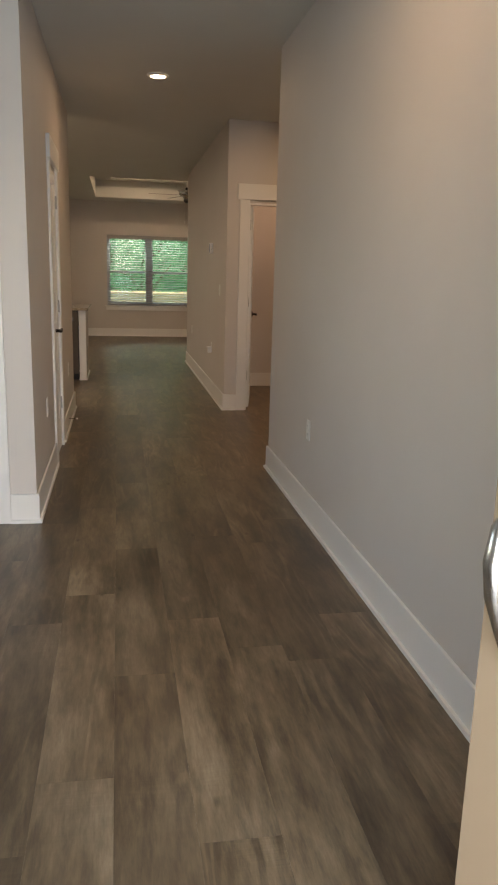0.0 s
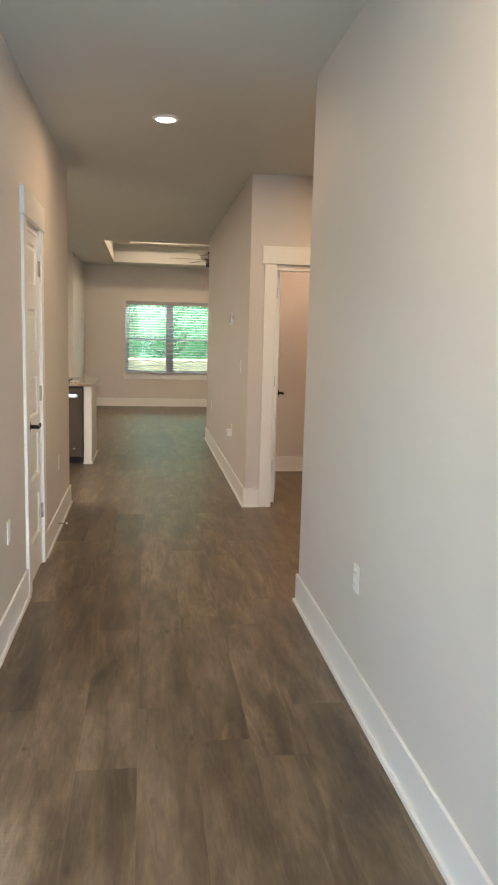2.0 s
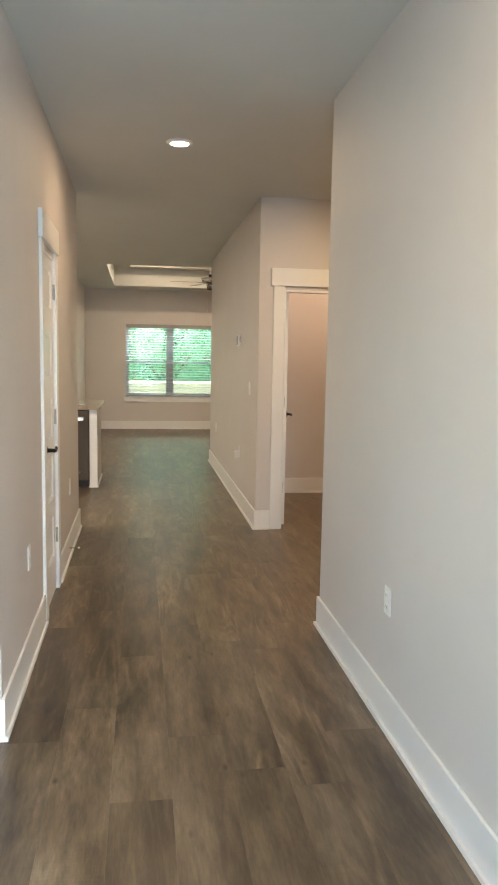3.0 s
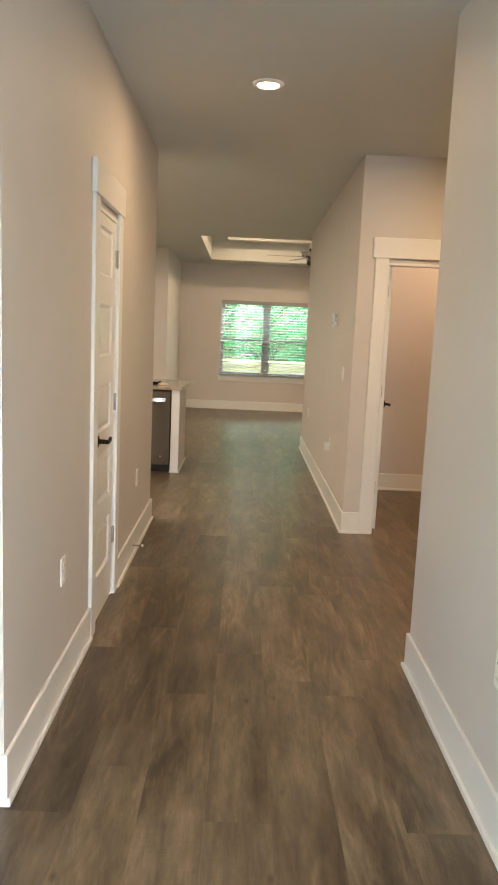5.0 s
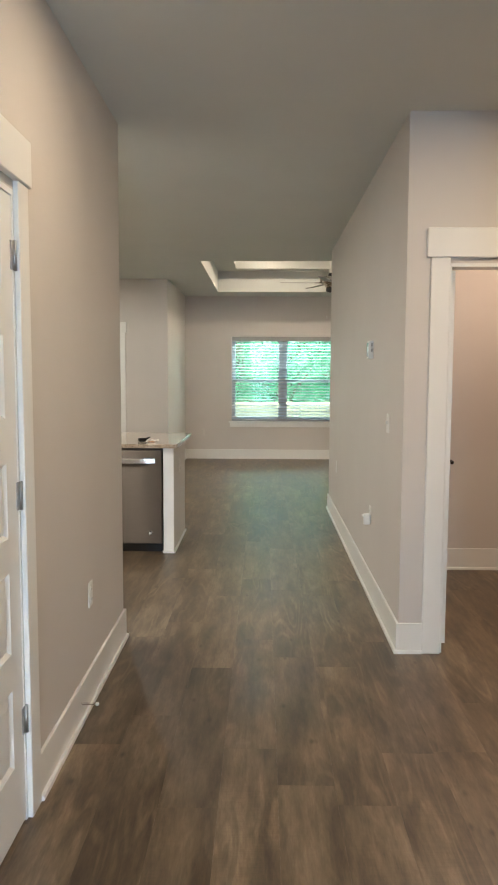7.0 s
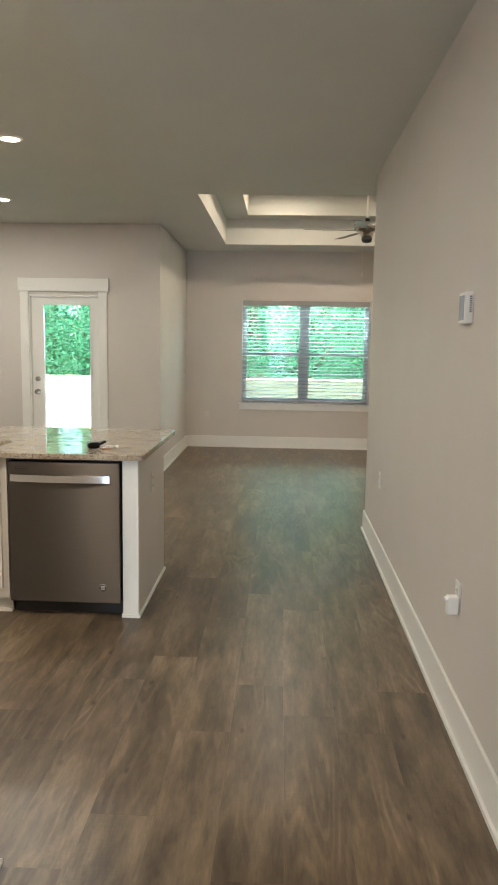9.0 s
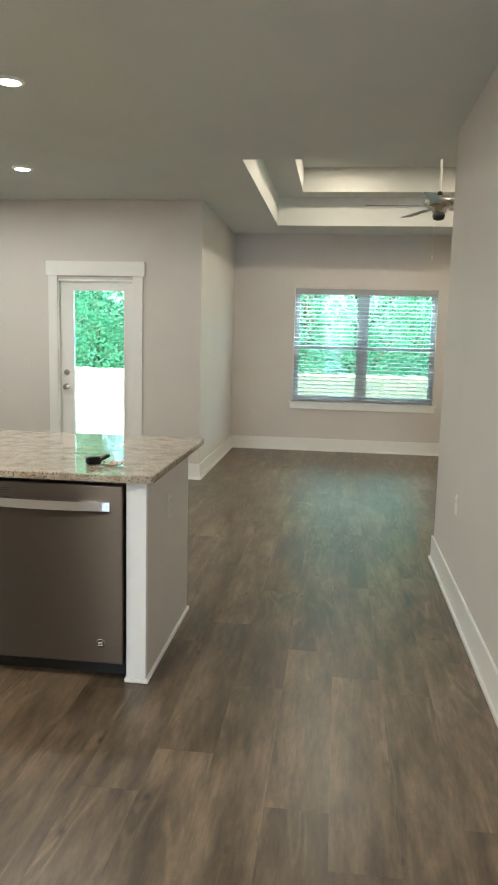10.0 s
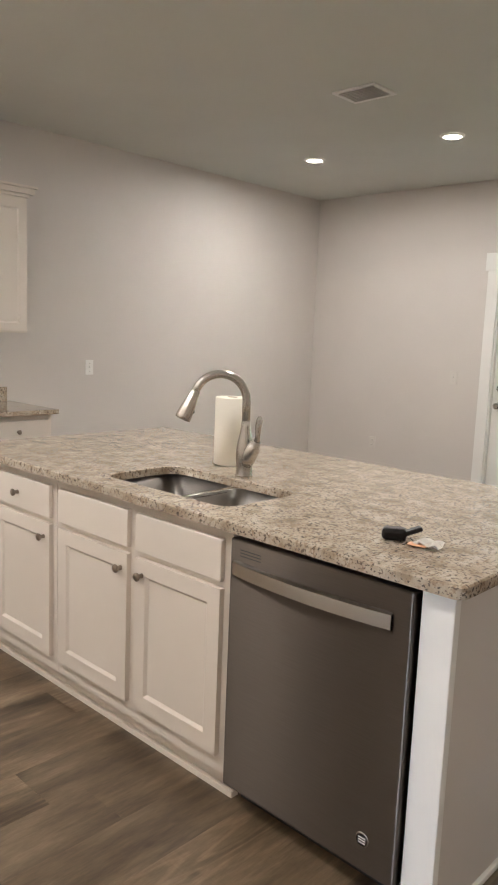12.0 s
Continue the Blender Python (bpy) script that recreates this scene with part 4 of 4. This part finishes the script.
def paper_towel():
    x, y, z = -1.60, 10.17, CTOP
    t = thing("paper_towel_roll", (x, y, z), "white paper towel roll standing on the countertop", "paper towel")
    bm = bmesh.new()
    prof = [(0.022, 0.275), (0.022, 0.278), (0.067, 0.2785), (0.0705, 0.275), (0.0705, 0.003), (0.068, 0.0)]
    lathe(bm, (x, y, z), (0, 0, 1), prof[::-1], 40)
    part("roll", bm, PAPER, t)
    part("core", lathe(bmesh.new(), (x, y, z + 0.2785), (0, 0, 1), [(0.021, 0.0), (0.021, 0.0008)]), plain("cardboard", (0.30, 0.22, 0.14), 0.9), t, "dark cardboard core")


paper_towel()


def keys():
    x, y, z = -0.49, 9.71, CTOP
    t = thing("key_fob", (x, y, z), "black car key fob with keys and tag on the counter", "keys")
    bm = boxes((-0.034, 0.034, -0.022, 0.022, 0.0, 0.034), bevel=0.012, segments=3)
    bm.transform(Matrix.Translation((x - 0.012, y, z + 0.001)) @ Matrix.Rotation(radians(30), 4, "Z"))
    part("fob", bm, BLACK, t, "glossy black fob")
    bm = boxes((-0.027, 0.027, -0.014, 0.014, 0.0, 0.013), bevel=0.005, segments=2)
    bm.transform(Matrix.Translation((x + 0.030, y + 0.026, z + 0.022)) @ Matrix.Rotation(radians(46), 4, "Z") @ Matrix.Rotation(radians(-20), 4, "Y"))
    part("second_fob", bm, BLACK, t, "black remote")
    rk = random.Random(3)
    bm = bmesh.new()
    grid = [[bm.verts.new((x + 0.055 + 0.012 * i, y - 0.02 + 0.011 * j, z + 0.003 + rk.uniform(0.0, 0.016))) for j in range(6)] for i in range(7)]
    for i in range(6):
        for j in range(5):
            bm.faces.new((grid[i][j], grid[i + 1][j], grid[i + 1][j + 1], grid[i][j + 1]))
    part("wrapper", bm, plain("pale_wrapper", (0.70, 0.66, 0.60), 0.25), t, "crumpled pale plastic wrapper")
    ringpts = [(x + 0.03 + 0.016 * math.cos(a), y - 0.004 + 0.016 * math.sin(a), z + 0.006 + 0.004 * math.sin(a)) for a in [2 * math.pi * i / 16 for i in range(17)]]
    part("key_ring", tube(bmesh.new(), ringpts, 0.0014, 8), NICKEL, t)
    for ang, col in ((-8, NICKEL), (14, NICKEL)):
        bm = boxes((0.0, 0.05, -0.004, 0.004, 0, 0.002))
        cyl(bm, (0.0, 0, 0), (0.0, 0, 0.0022), 0.012, n=16)
        bm.transform(Matrix.Translation((x + 0.045, y - 0.01, z + 0.002)) @ Matrix.Rotation(radians(ang), 4, "Z"))
        part("key", bm, col, t, "nickel house key")
    bm = boxes((-0.026, 0.026, -0.014, 0.014, 0.0, 0.004), bevel=0.0015)
    bm.transform(Matrix.Translation((x + 0.07, y - 0.015, z + 0.005)) @ Matrix.Rotation(radians(10), 4, "Z"))
    part("tag", bm, plain("pale_orange_tag", (0.75, 0.42, 0.24), 0.5), t, "pale orange plastic tag")


keys()

# ---- wall plates ----
def plate(name, at, normal, label, category, kind="outlet", w=0.070, h=0.114, finish=None):
    """A cover plate on a wall; normal is the wall's."""
    t = thing(name, at, label, category)
    n = Vector(normal)
    finish = finish or PLASTIC
    m = Matrix.Translation(at) @ n.to_track_quat("-Y", "Z").to_matrix().to_4x4()
    def put(nm, bm, material, lab="", under=t):
        bm.transform(m)
        return part(nm, bm, material, under, lab)
    put("cover", boxes((-w / 2, w / 2, -0.006, 0.0, -h / 2, h / 2), bevel=0.0025, segments=2), finish)
    if kind == "outlet":
        for dz in (-0.024, 0.024):
            r = put("receptacle", boxes((-0.017, 0.017, -0.009, -0.005, dz - 0.014, dz + 0.014), bevel=0.002), finish)
            for dx in (-0.007, 0.007):
                put("slot", boxes((dx - 0.001, dx + 0.001, -0.0094, -0.0088, dz - 0.003, dz + 0.006)), DARK, "", r)
    elif kind == "switch":
        put("toggle", boxes((-0.005, 0.005, -0.018, -0.005, -0.004, 0.012), bevel=0.002), finish)
        for dz in (-0.031, 0.031):
            put("screw", boxes((-0.003, 0.003, -0.0068, -0.0058, dz - 0.003, dz + 0.003)), HINGE)
    return t


plate("wall_outlet", (XR, 3.898, 0.518), (-1, 0, 0), "white duplex outlet low on the hall wall", "outlet")
plate("wall_outlet", (XL, 4.68, 0.518), (1, 0, 0), "white duplex outlet beside the closet door", "outlet")
plate("wall_outlet", (XL, 6.76, 0.495), (1, 0, 0), "white duplex outlet on the hall wall", "outlet")
plate("wall_outlet", (XR, 8.46, 0.545), (-1, 0, 0), "white duplex outlet holding a plugged-in adapter", "outlet")
plate("wall_outlet", (XR, 10.80, 0.573), (-1, 0, 0), "white duplex outlet near the wall's end", "outlet")
plate("light_switch", (XR, 7.824, 1.21), (-1, 0, 0), "white toggle light switch on the hall wall", "switch", "switch")
plate("light_switch", (X_KIT, 11.32, 1.15), (1, 0, 0), "white toggle light switch beside the kitchen counter", "switch", "switch")
plate("light_switch", (-2.70, Y_DINE, 1.14), (0, -1, 0), "ivory switch plate beside the back door", "switch", "switch", 0.070, 0.114, IVORY)
plate("wall_outlet", (-3.52, Y_DINE, 0.45), (0, -1, 0), "ivory outlet low on the dining wall", "outlet", "outlet", 0.070, 0.114, IVORY)
plate("wall_outlet", (IX1 - 0.004, 9.96, 0.685), (1, 0, 0), "ivory outlet on the painted island end", "outlet", "outlet", 0.070, 0.114, IVORY)
plate("wall_outlet", (-0.54, Y_FAR, 0.47), (0, -1, 0), "ivory outlet on the living room wall", "outlet", "outlet", 0.070, 0.114, IVORY)

adapter = thing("plug_adapter", (XR - 0.05, 8.42, 0.53), "white plug-in adapter in the hall outlet", "adapter")
part("body", boxes((XR - 0.052, XR - 0.0095, 8.41, 8.45, 0.483, 0.555), bevel=0.005, segments=2), PLASTIC, adapter)
part("cap", boxes((XR - 0.062, XR - 0.052, 8.418, 8.442, 0.537, 0.549), bevel=0.002), PLASTIC, adapter)

thermo = thing("thermostat", (XR, 8.53, 1.665), "white wall thermostat box with side vents", "thermostat")
part("case", boxes((XR - 0.032, XR, 8.47, 8.568, 1.600, 1.718), bevel=0.004, segments=2), PLASTIC, thermo)
part("face", boxes((XR - 0.034, XR - 0.032, 8.482, 8.556, 1.613, 1.706)), plain("pale_grey_screen", (0.45, 0.50, 0.58), 0.2), thermo, "pale grey screen")
sl = bmesh.new()
for k in range(8):
    box(sl, XR - 0.016, XR - 0.006, 8.4694, 8.4702, 1.643 + 0.008 * k, 1.647 + 0.008 * k)
part("side_vents", sl, DARK, thermo)

stop = thing("door_stop", (XL + 0.014, 6.52, 0.085), "white-tipped spring door stop on the baseboard", "door stop")
part("spring", tube(bmesh.new(), [(XL + 0.014 + 0.062 * i / 60, 6.52 + 0.005 * math.cos(i * 1.3), 0.085 + 0.005 * math.sin(i * 1.3)) for i in range(61)], 0.0011, 6), NICKEL, stop)
part("tip", lathe(bmesh.new(), (XL + 0.075, 6.52, 0.085), (1, 0, 0), [(0.006, 0), (0.0075, 0.003), (0.0075, 0.012), (0.005, 0.014)]), PLASTIC, stop, "white rubber tip")

# ---- ceiling fan ----
def fan():
    x, y, top = 1.455, 14.037, UZ1
    t = thing("ceiling_fan", (x, y, top), "brushed nickel ceiling fan with thin blades, hanging", "ceiling fan")
    part("canopy", lathe(bmesh.new(), (x, y, top), (0, 0, -1), [(0.068, 0), (0.066, 0.02), (0.045, 0.055), (0.018, 0.07)]), NICKEL, t)
    part("downrod", cyl(bmesh.new(), (x, y, top - 0.06), (x, y, 2.88), 0.0125, n=16), PLASTIC, t, "pale downrod")
    part("yoke_cover", lathe(bmesh.new(), (x, y, 2.90), (0, 0, -1), [(0.02, 0), (0.028, 0.02), (0.028, 0.05)]), BLACK, t)
    part("motor", lathe(bmesh.new(), (x, y, 2.86), (0, 0, -1), [(0.03, 0), (0.10, 0.010), (0.145, 0.030), (0.15, 0.07), (0.125, 0.10), (0.07, 0.118), (0.068, 0.15), (0.055, 0.165)]), NICKEL, t)
    part("light_cup", lathe(bmesh.new(), (x, y, 2.695), (0, 0, -1), [(0.055, 0), (0.06, 0.02), (0.05, 0.05), (0.02, 0.06)]), DARK, t)
    for k in range(5):
        m = Matrix.Translation((x, y, 2.765)) @ Matrix.Rotation(radians(72 * k + 184), 4, "Z")
        a = boxes((0.10, 0.22, -0.022, 0.022, -0.004, 0.004), bevel=0.002)
        a.transform(m)
        arm = part("blade_arm", a, NICKEL, t)
        b = boxes((0.19, 0.70, -0.055, 0.055, -0.003, 0.003), bevel=0.0025)
        b.transform(m @ Matrix.Rotation(radians(-7), 4, "X"))
        part("blade", b, plain("grey_fan_blade", (0.20, 0.18, 0.16), 0.4), arm, "thin grey blade")
    part("pull_chain", cyl(bmesh.new(), (x - 0.04, y, 2.69), (x - 0.04, y, 2.30), 0.0009, n=6), PLASTIC, t)
    part("pull_tip", lathe(bmesh.new(), (x - 0.04, y, 2.31), (0, 0, -1), [(0.003, 0), (0.006, 0.01), (0.006, 0.035), (0.003, 0.045)]), PLASTIC, t, "white pull tip")


fan()

# ---- kitchen run on the far left wall ----
def left_run():
    y1 = 10.62
    t = thing("base_cabinet", (X_KIT + 0.3, 9.9, 0), "white base cabinet along the kitchen wall", "cabinet")
    part("body", boxes((X_KIT, X_KIT + 0.60, 7.56, y1, 0.09, 0.884)), CABINET, t)
    part("toe_kick", boxes((X_KIT, X_KIT + 0.54, 7.56, y1, 0.0, 0.09)), CABINET, t)
    ya = y1 - 0.03
    for k in range(5):
        a, b = ya - 0.46 * (k + 1) + 0.02, ya - 0.46 * k
        d = part("drawer_front", boxes((X_KIT + 0.60, X_KIT + 0.619, a, b, 0.715, 0.85), bevel=0.004, segments=2), CABINET, t)
        knob(X_KIT + 0.619, (a + b) / 2, 0.78, d, (1, 0, 0))
        d = part("door", boxes((X_KIT + 0.60, X_KIT + 0.619, a, b, 0.15, 0.695), bevel=0.004, segments=2), CABINET, t)
        knob(X_KIT + 0.619, b - 0.04, 0.64, d, (1, 0, 0))
    tagged(part("wall_countertop", boxes((X_KIT, X_KIT + 0.65, 7.56, y1 + 0.03, 0.885, 0.915), bevel=0.003), GRANITE), "speckled granite countertop along the kitchen wall", "countertop")
    tagged(part("backsplash", boxes((X_KIT, X_KIT + 0.02, 7.56, y1 + 0.0, 0.915, 1.015), bevel=0.002), GRANITE), "low granite backsplash strip on the wall", "backsplash")
    u = thing("wall_cabinet", (X_KIT + 0.16, 9.9, 1.40), "white shaker wall cabinet with crown moulding", "cabinet")
    uy = 10.605
    part("body", boxes((X_KIT, X_KIT + 0.32, 8.2, uy, 1.402, 2.28)), CABINET, u)
    m = Matrix.Translation((X_KIT + 0.32, 0, 0)) @ Matrix.Rotation(radians(90), 4, "Z")
    for k in range(4):
        b = uy - 0.008 - 0.46 * k
        bm = shaker(b - 0.45, b, 1.41, 2.26, 0.0)
        bm.transform(m)
        d = part("door", bm, CABINET, u)
        knob(X_KIT + 0.339, b - 0.42, 1.46, d, (1, 0, 0))
    part("crown", boxes((X_KIT, X_KIT + 0.335, 8.2, uy + 0.015, 2.28, 2.30), (X_KIT, X_KIT + 0.36, 8.2, uy + 0.04, 2.30, 2.335), (X_KIT, X_KIT + 0.375, 8.2, uy + 0.055, 2.335, 2.35)), CABINET, u)


left_run()

# ---- outdoors ----
setting("ground", boxes((-400, 400, Y_DINE + T, 600, -1.1, -0.93)), GRASS, "mown lawn behind the house", "lawn")
setting("porch", boxes((-3, 4, -3.2, CY0, -0.15, -0.01)), CONCRETE, "plain concrete porch before the entrance", "porch")
# unseen slab, added so that direct sun stays off the hall floor
setting("added_sun_block_roof", boxes((-3, 4, -4.6, CY0, 2.95, 3.1)), CEIL, "unseen roof slab added to keep sun out of the entrance", "roof")
setting("front_yard", boxes((-400, 400, -600, -3.2, -0.4, -0.2)), GRASS, "mown lawn before the house", "lawn")


def fence():
    t = thing("fence", (-2, 19, -0.93), "pale new pine privacy fence behind the yard", "fence", kind="structure")
    rnd = random.Random(4)
    me = [mesh_of("picket", boxes((-0.068, 0.068, -0.009, 0.009, 0.02, 1.83 + d), bevel=0.002), FENCEWOOD) for d in (-0.008, 0.0, 0.006)]
    for i in range(120):
        p = new("picket", me[rnd.randrange(3)])
        p.parent = t
        p.matrix_parent_inverse = t.matrix_basis.inverted()
        p.matrix_basis = Matrix.Translation((-11 + i * 0.142, 19 + rnd.uniform(-0.002, 0.002), -0.93))
    for z in (-0.65, -0.05, 0.62):
        part("rail", boxes((-11.1, 6.1, 19.012, 19.05, z, z + 0.09)), FENCEWOOD, t)


fence()


def tree(x, y, h, spread, seed, base=-0.93):
    rnd = random.Random(seed)
    t = thing("tree", (x, y, base), "tall leafy green tree behind the fence", "tree", "trees behind the fence")
    bm = bmesh.new()
    lean = rnd.uniform(-0.4, 0.4)
    tube(bm, [(x + lean * s * s, y, base + h * 0.75 * s) for s in (0, 0.15, 0.4, 0.7, 1.0)], [0.24, 0.18, 0.14, 0.09, 0.03], 10)
    tips = []
    for k in range(11):
        s = rnd.uniform(0.10, 0.95)
        a = rnd.uniform(0, 2 * math.pi)
        p = Vector((x + lean * s * s, y, base + h * 0.75 * s))
        l = spread * rnd.uniform(0.5, 1.0)
        q = p + Vector((math.cos(a) * l, math.sin(a) * l, rnd.uniform(0.0, 1.6)))
        tube(bm, [p, p.lerp(q, 0.5) + Vector((0, 0, 0.2)), q], [0.07, 0.045, 0.015], 6)
        tips += [p.lerp(q, f) for f in (0.45, 0.75, 1.0)]
    part("trunk", bm, BARK, t)
    g = np.random.default_rng(seed)
    n = 950
    centre = np.repeat(np.array([tuple(c) for c in tips]), n, axis=0)
    count = len(centre)
    p = centre + g.normal(size=(count, 3)) * (1, 1, 0.8) * g.uniform(0.34, 0.95, (count, 1))
    ax = g.normal(size=(count, 3)) * (1, 1, 0.35)
    ax /= np.linalg.norm(ax, axis=1, keepdims=True)
    up = g.normal(size=(count, 3)) * 0.35 + (0, -0.75, 0.75)
    sd = np.cross(up, ax)
    sd /= np.linalg.norm(sd, axis=1, keepdims=True)
    sz = g.uniform(0.017, 0.038, (count, 1))
    co = np.stack([p - ax * sz, p - sd * sz * 0.55, p + ax * sz * 1.15, p + sd * sz * 0.55], axis=1).reshape(-1, 3)
    me = bpy.data.meshes.new("crown")
    me.vertices.add(count * 4)
    me.vertices.foreach_set("co", co.ravel())
    me.loops.add(count * 4)
    me.loops.foreach_set("vertex_index", np.arange(count * 4))
    me.polygons.add(count)
    me.polygons.foreach_set("loop_start", np.arange(count) * 4)
    me.update(calc_edges=True)
    me.materials.append(LEAF)
    c = new("crown", me)
    c.parent = t
    c.matrix_parent_inverse = t.matrix_basis.inverted()
    return t


rt = random.Random(11)
for i in range(15):
    tree(-12.5 + i * 1.35 + rt.uniform(-0.3, 0.3), 21.6 + rt.uniform(0, 0.9), rt.uniform(6.0, 8.5), rt.uniform(1.6, 2.3), 100 + i)
for i in range(11):
    tree(-13.0 + i * 1.9 + rt.uniform(-0.4, 0.4), 24.8 + rt.uniform(0, 1.2), rt.uniform(9.0, 12.0), rt.uniform(2.2, 3.0), 200 + i)
for i in range(8):
    tree(-15.0 + i * 3.0 + rt.uniform(-0.4, 0.4), 28.6 + rt.uniform(0, 1.2), rt.uniform(11.0, 14.0), rt.uniform(2.8, 3.6), 300 + i)

# ---- floor planks ----
JOINTS = {-2: 3.90, 0: 3.47, 1: 3.88, 2: 3.62, 3: 3.50, 4: 3.86}  # one end joint in each row of planks along the hall


def planks():
    pw, pl, gap = 0.209, 1.22, 0.0002
    rnd = random.Random(7)
    def plank_bm(bm, x0, x1, y0, y1):
        c = 0.0001
        lo = [bm.verts.new(v) for v in ((x0, y0, -0.006), (x1, y0, -0.006), (x1, y1, -0.006), (x0, y1, -0.006))]
        mid = [bm.verts.new((v.co.x, v.co.y, -c)) for v in lo]
        hi = [bm.verts.new(v) for v in ((x0 + c, y0 + c, 0), (x1 - c, y0 + c, 0), (x1 - c, y1 - c, 0), (x0 + c, y1 - c, 0))]
        for a, b in ((lo, mid), (mid, hi)):
            for i in range(4):
                bm.faces.new((a[i], a[(i + 1) % 4], b[(i + 1) % 4], b[i]))
        bm.faces.new(hi)
    shared = {}
    far = bmesh.new()
    count = 0
    spaces = [(-2.2, XR, Y_FRONT, Y_FOYER), (XL, 3.3, Y_FOYER, Y_R1 + 0.01), (-2.2, XL - T, Y_FOYER, 5.1), (XR + T, 3.3, Y_R1 + 0.01, 9.1), (X_KIT, XR, Y_R1 + 0.01, Y_DINE), (XR, X_LIV, Y_REND, Y_DINE), (X_NOOK, X_LIV, Y_DINE, Y_FAR)]
    cols = range(int(math.floor(X_KIT / pw)) - 1, int(X_LIV / pw) + 2)
    for col in cols:
        x0 = col * pw + 0.168
        x1 = x0 + pw
        start = -2.0 + rnd.uniform(0, pl)
        if col in JOINTS:
            start = JOINTS[col] - 5 * pl
        y = start - pl
        xm = (x0 + x1) / 2
        while y < Y_FAR:
            ya, yb = max(y, Y_FRONT - 0.02), min(y + pl, Y_FAR)
            ym = (ya + yb) / 2
            inside = yb > ya and any(a - pw <= xm <= b + pw and c - pl * 0.6 <= ym <= d + pl * 0.6 for a, b, c, d in spaces)
            if inside:
                near = -0.75 < xm < 1.75 and count < 300
                if near:
                    key = round(yb - ya, 4)
                    if key not in shared:
                        bm = bmesh.new()
                        plank_bm(bm, gap / 2, pw - gap / 2, gap / 2, yb - ya - gap / 2)
                        shared[key] = mesh_of("plank", bm, PLANK)
                    p = new("plank", shared[key])
                    p.parent = floor
                    p.matrix_basis = Matrix.Translation((x0, ya, 0))
                    count += 1
                else:
                    plank_bm(far, x0 + gap / 2, x1 - gap / 2, ya + gap / 2, yb - gap / 2)
            y += pl
    rest = part("planks", far, PLANK, floor, "grey-brown vinyl planks")
    rest["kind"] = "stuff"


planks()
